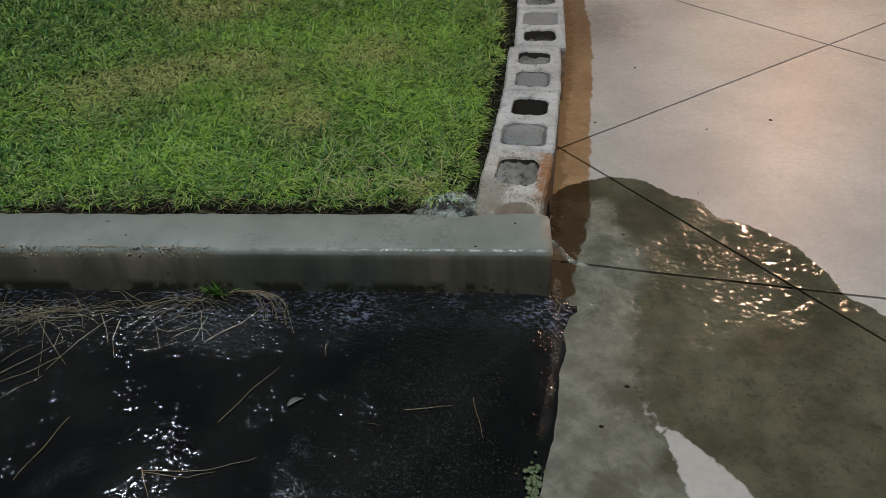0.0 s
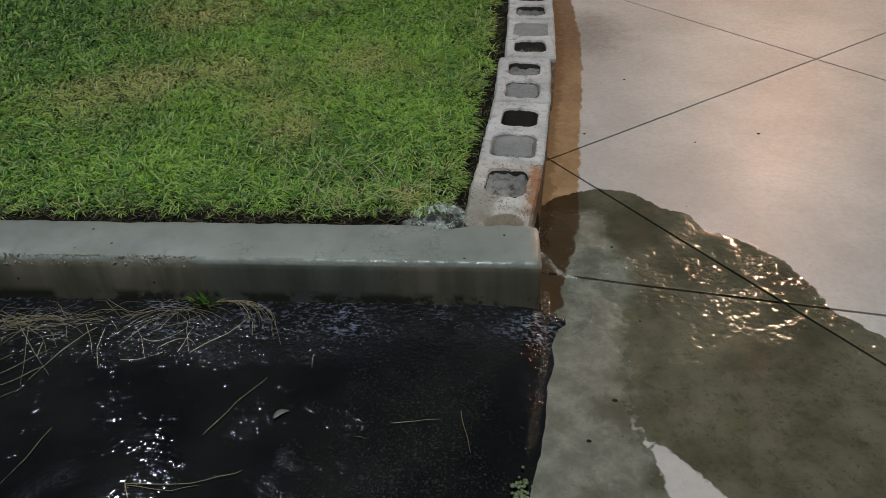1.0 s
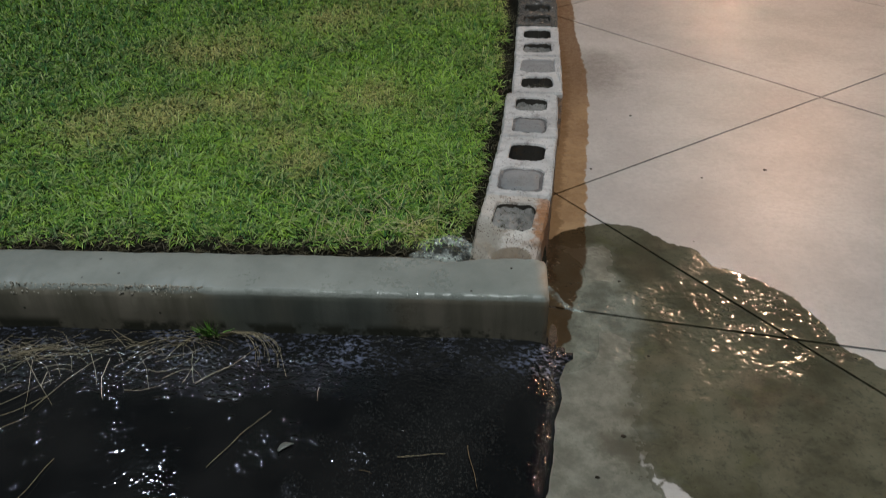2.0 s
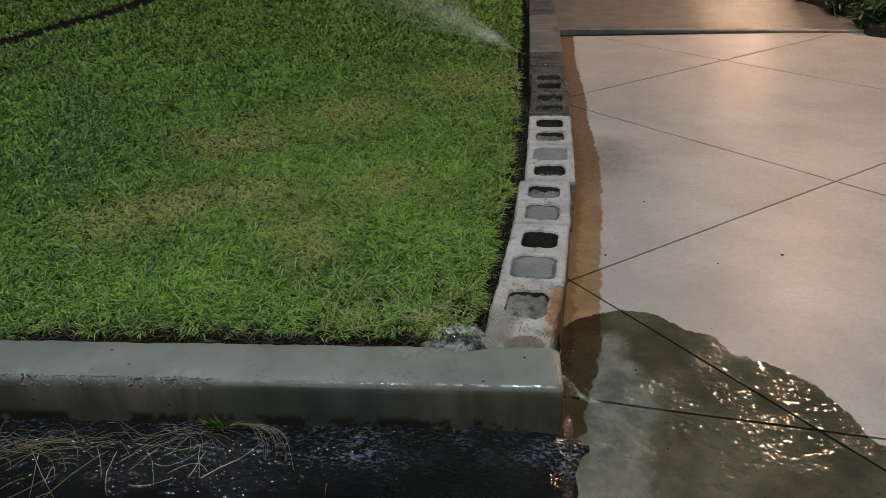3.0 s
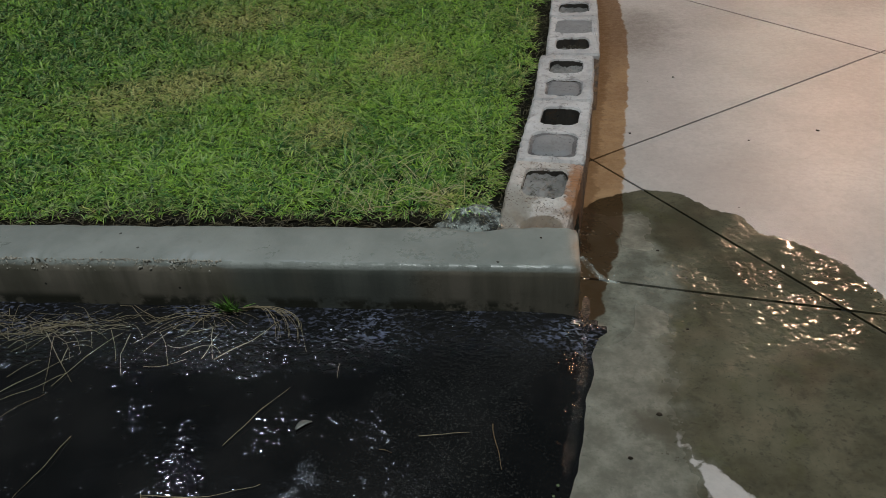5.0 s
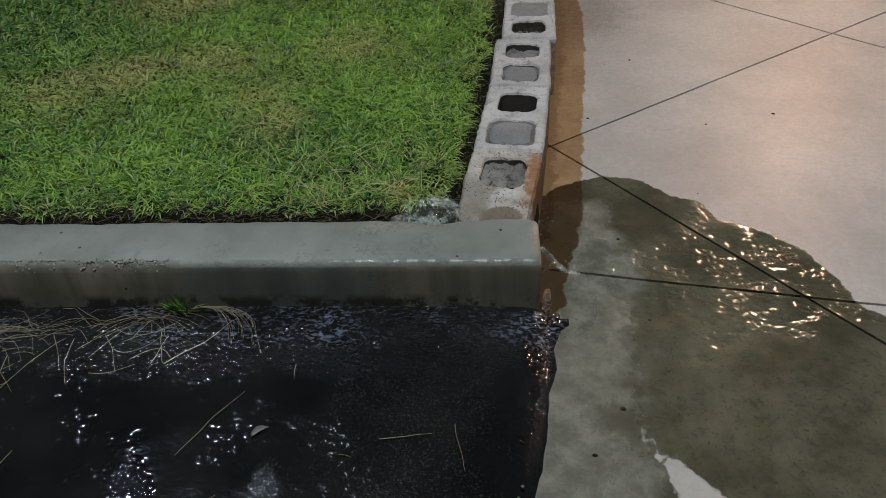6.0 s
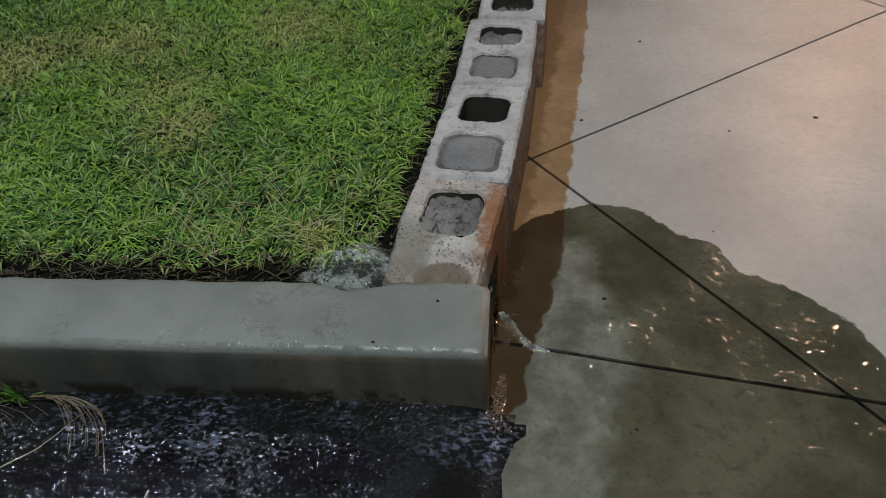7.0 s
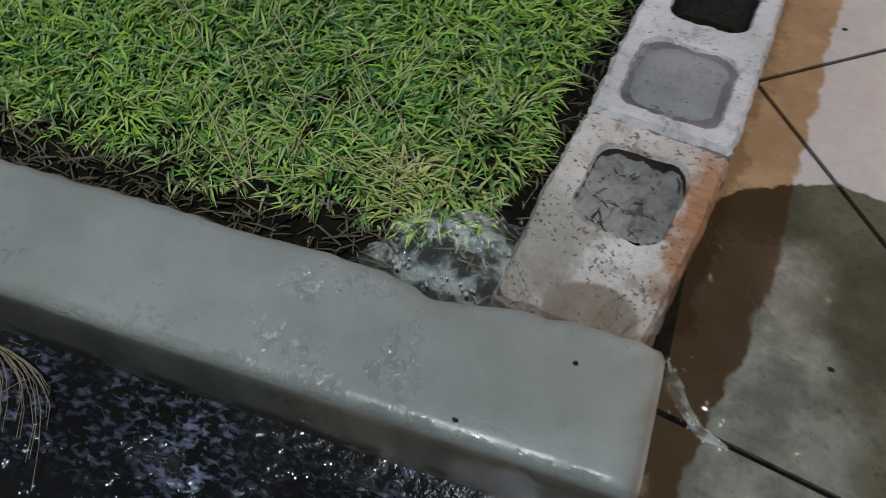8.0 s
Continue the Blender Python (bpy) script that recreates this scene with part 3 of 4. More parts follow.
# ---- kerb ----
def build_kerb():
    bm = bmesh.new()
    xs = np.concatenate([np.arange(-8, -2.2, 0.4), np.arange(-2.2, 0.008, 0.006), np.array([0.010])])
    prof = [(0.003, -0.06), (0.002, 0.02), (0.000, 0.07), (-0.001, 0.120), (0.000, 0.134), (0.003, 0.142), (0.008, 0.147), (0.018, 0.149), (0.06, 0.1495), (0.11, 0.149), (0.150, 0.148), (0.160, 0.146), (0.166, 0.138), (0.168, 0.05)]
    rows = []
    for x in xs:
        chip = max(0.0, noise.noise((x * 14, 3, 0)) + 0.35) * (1.5 if x < -0.82 else 0.10)
        end = 0.012 * math.exp(-(((x - 0.01) / 0.012) ** 2))
        row = []
        for k, (y, z) in enumerate(prof):
            wob = noise.noise((x * 5, k, 0)) * 0.0015
            if 3 <= k <= 7:
                rough = noise.noise((x * 60, k * 2.3, 1))
                y += chip * (0.010 + 0.006 * rough) * (1 - abs(k - 5) / 3)
                z -= chip * (0.006 + 0.005 * rough)
            if 10 <= k <= 12:
                y += 0.007 * noise.noise((x * 7, 8, 0)) + 0.005 * noise.noise((x * 30, 8, 0)) + 0.006 - 0.018 * math.exp(-(((x + 0.235) / 0.05) ** 2))
            if k > 1:
                z -= end * (0.3 if 4 < k < 12 else 0)
            row.append(bm.verts.new((x, y + wob, z + wob * 0.5)))
        rows.append(row)
    for a, b in zip(rows, rows[1:]):
        for k in range(len(prof) - 1):
            bm.faces.new((a[k], b[k], b[k + 1], a[k + 1]))
    last = rows[-1]
    outer = [bm.verts.new((v.co.x + 0.006, 0.084 + (v.co.y - 0.084) * 0.94, v.co.z - 0.006)) for v in last]
    for k in range(len(prof) - 1):
        bm.faces.new((last[k], outer[k], outer[k + 1], last[k + 1]))
    bm.faces.new(outer)
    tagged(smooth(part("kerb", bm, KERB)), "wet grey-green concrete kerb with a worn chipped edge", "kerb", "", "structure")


build_kerb()


def build_aggregate():
    """Bared stones along the broken arris of the kerb."""
    rng = random.Random(61)
    bm = bmesh.new()
    for _ in range(620):
        x = rng.choice((rng.uniform(-1.48, -0.84), rng.gauss(-1.13, 0.07), rng.gauss(-1.42, 0.06), rng.gauss(-0.93, 0.05)))
        f = rng.random() ** 1.6
        r = rng.uniform(0.0012, 0.0034)
        at = (x, 0.016 - 0.012 * f + rng.gauss(0, 0.0015), 0.1465 - 0.024 * f ** 1.5 + rng.gauss(0, 0.001))
        q = Matrix.Translation(at) @ Euler((rng.uniform(0, 3), rng.uniform(0, 3), rng.uniform(0, 3))).to_matrix().to_4x4() @ Matrix.Diagonal((r * rng.uniform(0.9, 1.8), r, r * rng.uniform(0.5, 0.9), 1))
        bmesh.ops.create_icosphere(bm, subdivisions=1, radius=1, matrix=q)
    tagged(part("bared_aggregate", bm, STONES), "wet stones bared on the kerb's broken edge", "stones", "", "stuff")


build_aggregate()

# ---- lawn ----
BLOCK_LEFT = [(-0.185, 0.18), (-0.15, 0.46), (-0.108, 0.855), (-0.06, 1.24), (-0.045, 1.64), (-0.03, 2.03), (-0.01, 2.5), (0.0, 3.3), (0.02, 5.0), (0.03, 9.0)]


def lawn_height(x, y):
    gap = np.minimum(y - 0.17, along(BLOCK_LEFT, y) - x)
    lump = np.array([noise.noise((a * 2.5, b * 2.5, 0)) * 0.010 for a, b in zip(x, y)])
    return 0.138 + lump - 0.045 * np.exp(-(np.clip(gap, 0, None) / 0.03) ** 2)


xs = np.concatenate([np.arange(-9, -2, 0.3), np.arange(-2, 0.05, 0.025)])
ys = np.concatenate([np.arange(0.166, 1.8, 0.025), np.arange(1.8, 9.1, 0.3)])
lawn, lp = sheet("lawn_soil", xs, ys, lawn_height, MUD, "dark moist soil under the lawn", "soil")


def build_grass():
    rng = np.random.default_rng(7)
    P, S = [], []
    for x0, x1, y0, y1, n, s in ((-1.9, 0.05, 0.18, 1.7, 125000, 0.8), (-3.2, 0.1, 1.7, 3.2, 115000, 1.15), (-3.4, -1.9, 0.18, 1.7, 50000, 1.1), (-6.2, 0.1, 3.2, 5.5, 120000, 1.7), (-6.2, -3.2, 0.18, 3.2, 70000, 1.6), (-6.2, 0.1, 5.5, 9.0, 75000, 2.4), (-9.0, -6.2, 0.18, 9.0, 40000, 2.8)):
        xy = np.column_stack([rng.uniform(x0, x1, n), rng.uniform(y0, y1, n)])
        size = 0.80 + 0.33 * np.clip(np.hypot(xy[:, 0] + 0.4, xy[:, 1] - 0.2) - 1.0, 0, 7)
        hold = rng.random(n) < (s / size) ** 2
        P.append(xy[hold])
        S.append(size[hold])
    P, S = np.concatenate(P), np.concatenate(S)
    wob = np.array([noise.noise((a * 8, b * 8, 0)) for a, b in P]) * 0.034
    patch = np.array([noise.noise((a * 3.2, b * 3.2, 5)) + 0.5 * noise.noise((a * 9, b * 9, 9)) for a, b in P])
    gap = np.minimum(P[:, 1] - 0.230, along(BLOCK_LEFT, P[:, 1]) - P[:, 0] - 0.050) + wob
    # Line of a strip left without grass, so the near-black sheet shows.
    band = line_distance([(-4.15, 2.9), (-3.83, 3.76), (-3.58, 4.50), (-3.42, 5.19), (-3.35, 5.61), (-3.2, 6.6)], P)
    bubble = np.hypot(P[:, 0] + 0.235, P[:, 1] - 0.235)
    keep = (gap > 0) & (band > 0.12 + wob) & (bubble > 0.032)
    P, S, patch, gap = P[keep], S[keep], patch[keep], gap[keep]
    n = len(P)
    dry = np.zeros(n)
    for cx, cy, r in ((-1.55, 0.92, 0.20), (-1.33, 1.03, 0.2), (-0.86, 0.86, 0.15), (-1.1, 1.2, 0.22), (-0.6, 1.25, 0.2), (-1.35, 1.8, 0.3), (-0.72, 0.70, 0.12), (-0.3, 2.7, 0.35), (-0.9, 2.2, 0.3), (-0.33, 0.3, 0.05)):
        dry = np.maximum(dry, np.exp(-(((P[:, 0] - cx) ** 2 + (P[:, 1] - cy) ** 2) / r ** 2)))
    mottle = np.array([noise.noise((a * 26, b * 26, 50)) for a, b in P])
    edge = np.exp(-gap / 0.05)
    old = np.clip(dry * 0.95 + edge * 0.42 + patch * 0.40 - mottle * 0.25 + rng.normal(-0.30, 0.30, n), 0, 0.95)
    # Tone drops at the far left and rises with distance, standing for lighting.
    tone = np.clip(0.45 + 0.30 * np.exp(-((P[:, 0] + 0.70) ** 2 + (P[:, 1] - 1.4) ** 2) / 0.6) - 0.28 * np.exp(-((P[:, 0] + 1.9) ** 2 + (P[:, 1] - 1.7) ** 2) / 0.5) - patch * 0.50 + mottle * 0.60 + 0.16 * np.clip(S - 1, 0, 1.5) + rng.normal(0, 0.36, n), 0, 1)
    length = rng.uniform(0.020, 0.058, n) * rng.choice([0.7, 1.0, 1.25], n) * (1 - 0.20 * dry) * (0.85 + 0.12 * S) * (1 - 0.2 * edge)
    width = rng.uniform(0.0030, 0.0068, n) * S
    comb = np.array([noise.noise((a * 13, b * 13, 20)) for a, b in P]) * 8.0
    clump = np.array([noise.noise((a * 17, b * 17, 33)) for a, b in P])
    head = comb + rng.normal(0, 1.1, n)
    length *= 1 + 0.45 * clump
    lush = np.exp(-(((P[:, 0] + 0.66) / 0.16) ** 2 + ((P[:, 1] - 0.66) / 0.14) ** 2))
    length *= 1 + 0.35 * lush
    tone = np.clip(tone + 0.38 * clump - 0.35 * lush, 0, 1)
    lean = np.clip(rng.normal(1.32, 0.30, n) - 0.30 * np.clip(S - 1, 0, 1), 0.2, 1.56)
    z0 = lawn_height(P[:, 0], P[:, 1]) - 0.004 + rng.uniform(0, 0.012, n) * (gap > 0.04)
    d = np.column_stack([np.cos(head), np.sin(head)])
    side = np.column_stack([-d[:, 1], d[:, 0]])
    bend = rng.uniform(0.1, 0.7, n)
    verts = np.zeros((n, 5, 3))
    tipness = np.zeros((n, 5))
    for k, (f, w) in enumerate(((0.0, 1.0), (0.55, 0.85), (1.0, 0.0))):
        a = lean * (0.6 + 0.5 * f) + bend * f * f * 0.6
        r, h = length * f * np.sin(np.minimum(a, 1.6)), length * f * np.cos(np.minimum(a, 1.75))
        c = np.column_stack([P + d * r[:, None], z0 + np.maximum(h, 0.004 * f)])
        off = np.column_stack([side * (width * w / 2)[:, None], np.zeros(n)])
        if k < 2:
            verts[:, 2 * k], verts[:, 2 * k + 1] = c - off, c + off
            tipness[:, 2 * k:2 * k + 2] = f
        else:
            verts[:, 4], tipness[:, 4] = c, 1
    base = (np.arange(n) * 5)[:, None]
    loops = np.concatenate([base + [0, 1, 3, 2], base + [2, 3, 4]], axis=1).ravel()
    me = bpy.data.meshes.new("lawn_grass")
    me.vertices.add(n * 5)
    me.vertices.foreach_set("co", verts.ravel().astype(np.float32))
    me.loops.add(len(loops))
    me.loops.foreach_set("vertex_index", loops.astype(np.int32))
    me.polygons.add(n * 2)
    starts = (np.arange(n) * 7)[:, None] + [0, 4]
    me.polygons.foreach_set("loop_start", starts.ravel().astype(np.int32))
    me.update(calc_edges=True)
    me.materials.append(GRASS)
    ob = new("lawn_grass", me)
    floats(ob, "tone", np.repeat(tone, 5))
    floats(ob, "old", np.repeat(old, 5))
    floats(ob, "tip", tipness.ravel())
    tagged(ob, "short wet green lawn grass with yellowed patches", "grass", "", "stuff")


build_grass()


# ---- concrete blocks along the lawn ----
def ring(w, l, r, cx, cy, step=0.007):
    """A rounded rectangle as a closed loop, anticlockwise."""
    pts = []
    for sx, sy, a0 in ((1, -1, -90), (1, 1, 0), (-1, 1, 90), (-1, -1, 180)):
        for k in range(5):
            a = radians(a0 + 22.5 * k)
            pts.append((cx + sx * (w / 2 - r) + r * math.cos(a), cy + sy * (l / 2 - r) + r * math.sin(a)))
    out = []
    for a, b in zip(pts, pts[1:] + pts[:1]):
        m = max(1, int(math.hypot(b[0] - a[0], b[1] - a[1]) / step))
        out += [(a[0] + (b[0] - a[0]) * i / m, a[1] + (b[1] - a[1]) * i / m) for i in range(m)]
    return out


def block_body(length, width, height, cells, seed, broken=0.0):
    bm = bmesh.new()

    def loop(pts, z, wear):
        out = []
        for x, y in pts:
            dx, dy = (0.35 * noise.noise((x * 12, y * 12, seed + k)) + 0.40 * noise.noise((x * 55, y * 55, seed + k)) + 0.45 * noise.noise((x * 170, y * 170, seed + k)) for k in (0, 9))
            out.append(bm.verts.new((x + wear * dx, y + wear * dy, z + 0.6 * wear * noise.noise((x * 60, y * 60, seed + 5)))))
        return out

    def wall(a, b):
        for i in range(len(a)):
            bm.faces.new((a[i], a[(i + 1) % len(a)], b[(i + 1) % len(b)], b[i]))

    outer = ring(width, length, 0.008, 0, length / 2)
    inner = ring(width - 0.012, length - 0.012, 0.006, 0, length / 2)
    if len(inner) != len(outer):
        inner = [((x) * (width - 0.012) / width, length / 2 + (y - length / 2) * (length - 0.012) / length) for x, y in outer]
    low, mid, top = loop(outer, -height, 0.0), loop(outer, -0.008, 0.006), loop(inner, 0, 0.007)
    wall(low, mid)
    wall(mid, top)
    edges = [bm.edges.get((top[i], top[(i + 1) % len(top)])) for i in range(len(top))]
    for cx, cy, w, l in cells:
        a = ring(w, l, 0.028, cx, cy)
        b = [(cx + (x - cx) * 0.95, cy + (y - cy) * 0.95) for x, y in a]
        t, m, d = loop(a, 0, 0.006), loop(b, -0.006, 0.005), loop(b, -height + 0.004, 0.0)
        wall(m, t)
        old = len(bm.faces)
        wall(d, m)
        bm.faces.ensure_lookup_table()
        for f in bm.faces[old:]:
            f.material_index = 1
        edges += [bm.edges.get((t[i], t[(i + 1) % len(t)])) for i in range(len(t))]
    bmesh.ops.triangle_fill(bm, use_beauty=True, use_dissolve=False, edges=edges)
    if broken:
        bmesh.ops.subdivide_edges(bm, edges=[e for e in bm.edges if e.calc_length() > 0.03], cuts=2, use_grid_fill=True)
        for v in bm.verts:
            if v.co.z > -0.03 and v.co.y < broken:
                k = (1 - v.co.y / broken) ** 0.8
                v.co.z -= k * (0.044 + 0.014 * noise.noise((v.co.x * 25, v.co.y * 25, 2)) + 0.010 * max(0, v.co.x / 0.1))
                v.co.x -= 0.012 * k * (v.co.x > 0.06)
    bmesh.ops.recalc_face_normals(bm, faces=bm.faces)
    return bm


def fill_body(w, l, cx, cy, z, bump, seed):
    bm = bmesh.new()
    n = 30
    grid = [[bm.verts.new((cx - w / 2 + w * i / n, cy - l / 2 + l * j / n, z + bump * (noise.noise((i * 0.15, j * 0.15, seed)) + 0.5 * noise.noise((i * 0.42, j * 0.42, seed + 3)) + 0.35 * noise.noise((i * 0.95, j * 0.95, seed + 6))))) for i in range(n + 1)] for j in range(n + 1)]
    for a, b in zip(grid, grid[1:]):
        for i in range(n):
            bm.faces.new((a[i], a[i + 1], b[i + 1], b[i]))
    return bm


def patch_body(w, l, cx, cy, z, seed):
    """A low rounded pat of mortar with an uneven rim."""
    bm = bmesh.new()
    rings = []
    base = ring(w, l, 0.028, cx, cy)
    for k, h in ((1.0, -0.003), (0.93, 0.003), (0.6, 0.0045), (0.25, 0.004)):
        row = []
        for x, y in base:
            wob = 1 + 0.07 * noise.noise((x * 26, y * 26, seed)) + 0.05 * noise.noise((x * 110, y * 110, seed))
            row.append(bm.verts.new((cx + (x - cx) * k * wob, cy + (y - cy) * k * wob, z + h + 0.0015 * noise.noise((x * 45 * k, y * 45 * k, seed)))))
        rings.append(row)
    for a, b in zip(rings, rings[1:]):
        for i in range(len(a)):
            bm.faces.new((a[i], a[(i + 1) % len(a)], b[(i + 1) % len(b)], b[i]))
    bm.faces.new(rings[-1])
    return bm


def straight_block(name, near, far, top, body, fills, label, group, material, category):
    """near and far: middles of the two ends at the top."""
    turn = math.degrees(math.atan2(-(far[0] - near[0]), far[1] - near[1]))
    ob = part(name, body, material)
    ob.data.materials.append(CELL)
    ob.matrix_basis = pose(near[0], near[1], top, 0, 0, turn)
    tagged(ob, label, category, group)
    for nm, bm, mat, lab in fills:
        smooth(part(nm, bm, mat, ob, lab))
    return ob


W = 0.19
BLOCKS = [
    (0.172, 0.459, 0.002, 0.043, "one", BLOCK_RUSTY), (0.461, 0.856, 0.044, 0.086, "two", BLOCK), (0.860, 1.232, 0.088, 0.113, "three", BLOCK),
    (1.240, 1.630, 0.131, 0.151, "four", BLOCK), (1.638, 2.025, 0.150, 0.166, "five", BLOCK), (2.033, 2.42, 0.163, 0.184, "six", BLOCK_WET), (2.428, 2.80, 0.182, 0.192, "seven", BLOCK_WET)]
STATE = {
    "one": ("chipped concrete block with rust stains and a debris-filled cell", ((0.002, 0.185, 0.118, 0.130, -0.016, 0.014, ROUGH_FILL, "soil_fill"),)),
    "two": ("pale concrete block with one cell mortared and one open", ((0.0, 0.100, 0.138, 0.150, -0.005, 0.002, RING, "mortar_fill"), (0.004, 0.285, 0.118, 0.125, -0.13, 0.01, SOIL, "soil_fill"))),
    "three": ("pale concrete block with both cells filled with rough mortar", ((0.0, 0.095, 0.122, 0.135, -0.008, 0.004, RING, "mortar_fill"), (0.0, 0.270, 0.118, 0.120, -0.024, 0.016, ROUGH_FILL, "mortar_fill"))),
    "four": ("pale concrete block with a hollow cell and a smooth filled one", ((0.0, 0.100, 0.124, 0.120, -0.045, 0.018, ROUGH_FILL, "soil_fill"), (0.0, 0.280, 0.140, 0.150, -0.003, 0.001, MORTAR, "mortar_fill"))),
    "five": ("pale concrete block with a rough filled cell and an open one", ((0.0, 0.100, 0.124, 0.125, -0.022, 0.014, ROUGH_FILL, "mortar_fill"), (0.0, 0.280, 0.124, 0.125, -0.12, 0.01, SOIL, "soil_fill"))),
    "six": ("wet dark concrete block, water standing in its cells", ((0.0, 0.100, 0.124, 0.125, -0.02, 0.012, BLOCK_WET, "soil_fill"), (0.0, 0.280, 0.124, 0.125, -0.03, 0.015, BLOCK_WET, "soil_fill"))),
    "seven": ("wet dark concrete block with open cells", ((0.0, 0.100, 0.124, 0.115, -0.11, 0.01, SOIL, "soil_fill"), (0.0, 0.265, 0.124, 0.10, -0.10, 0.01, SOIL, "soil_fill")))}
for i, (y0, y1, xr0, xr1, key, material) in enumerate(BLOCKS):
    label, cells = STATE[key]
    body = block_body(math.hypot(y1 - y0, xr1 - xr0), W, 0.27, [c[:4] for c in cells], i * 3.7, 0.15 if key == "one" else 0.0)
    fills = [(c[7], fill_body(c[2] * 0.99, c[3] * 0.99, c[0], c[1], c[4], c[5], i + c[1]), c[6], "") for c in cells]
    if cells[0][6] is RING:
        c = cells[0]
        fills.append(("mortar_patch", patch_body(c[2] * 0.84, c[3] * 0.84, c[0], c[1], c[4], i), MORTAR, "pale smooth mortar"))
    straight_block("concrete_block", (xr0 - W / 2, y0), (xr1 - W / 2, y1), 0.173, body, fills, label, "block edging of the lawn", material, "block")

for i, (y0, y1, xr0, xr1, material, label) in enumerate((
        (2.81, 3.30, 0.192, 0.205, BLOCK_WET, "wet dark concrete edging cap"), (3.31, 3.88, 0.205, 0.218, CAP, "smooth pale concrete edging cap"),
        (3.89, 4.45, 0.218, 0.226, CAP, "smooth pale concrete edging cap"), (4.46, 5.4, 0.226, 0.24, BLOCK_WET, "wet dark concrete edging cap"), (5.41, 6.6, 0.24, 0.26, CAP, "smooth pale concrete edging cap"), (6.61, 8.0, 0.26, 0.29, CAP, "smooth pale concrete edging cap"))):
    body = block_body(y1 - y0, 0.20, 0.40, [], 40 + i)
    straight_block("edging_cap", (xr0 - 0.1, y0), (xr1 - 0.1, y1), 0.170, body, [], label, "caps of the lawn edging", material, "edging")

# ---- plain unseen wall, added to close the place and reflect lamp light ----
bm = bmesh.new()
bmesh.ops.create_cube(bm, size=1)
bmesh.ops.scale(bm, vec=(24, 0.25, 4), verts=bm.verts)
wall = part("wall_north", bm, PLASTER)
wall.location = (0, 15.5, 1.4)
tagged(wall, "plain beige plaster wall added out of view to close the place", "wall", "", "structure")


# ---- water welling up beside the blocks ----
def build_bubble():
    bm = bmesh.new()
    n, c = 56, (-0.262, 0.240)
    grid = []
    for j in range(n + 1):
        row = []
        for i in range(n + 1):
            u, v = (i / n - 0.5) * 0.36, (j / n - 0.5) * 0.15
            u0, u = u, u - 0.03
            r = math.hypot(u * (0.55 if u < 0 else 1.3), v * 1.3)
            k = math.exp(-((r / 0.055) ** 2))
            h = 0.036 * k - 0.020 * math.exp(-((math.hypot(u + 0.01, v + 0.01) / 0.016) ** 2))
            rip = noise.noise((u * 30, v * 30, 2)) * 0.016 + noise.noise((u * 70, v * 70, 7)) * 0.007
            z = 0.126 + h + rip * (0.15 + k) - 0.07 * max(0.0, r / 0.10 - 0.75)
            row.append(bm.verts.new((c[0] + u0, c[1] + v, z)))
        grid.append(row)
    for a, b in zip(grid, grid[1:]):
        for i in range(n):
            bm.faces.new((a[i], a[i + 1], b[i + 1], b[i]))
    ob = smooth(part("welling_water", bm, FOAM))
    ob.visible_shadow = False
    tagged(ob, "clear water welling up at the lawn's corner", "water", "", "structure")
    rng = random.Random(4)
    drops = bmesh.new()
    for _ in range(220):
        a, r = rng.uniform(0, 6.28), rng.uniform(0.01, 0.11)
        q = Matrix.Translation((c[0] + r * math.cos(a), c[1] + 0.8 * r * math.sin(a), 0.135 + rng.uniform(0, 0.035) * math.exp(-r / 0.05))) @ Matrix.Scale(rng.uniform(0.0010, 0.0032), 4)
        bmesh.ops.create_icosphere(drops, subdivisions=1, radius=1, matrix=q)
    tagged(smooth(part("water_drops", drops, FOAM)), "small splashed water drops over the welling water", "water drops", "", "stuff")


build_bubble()


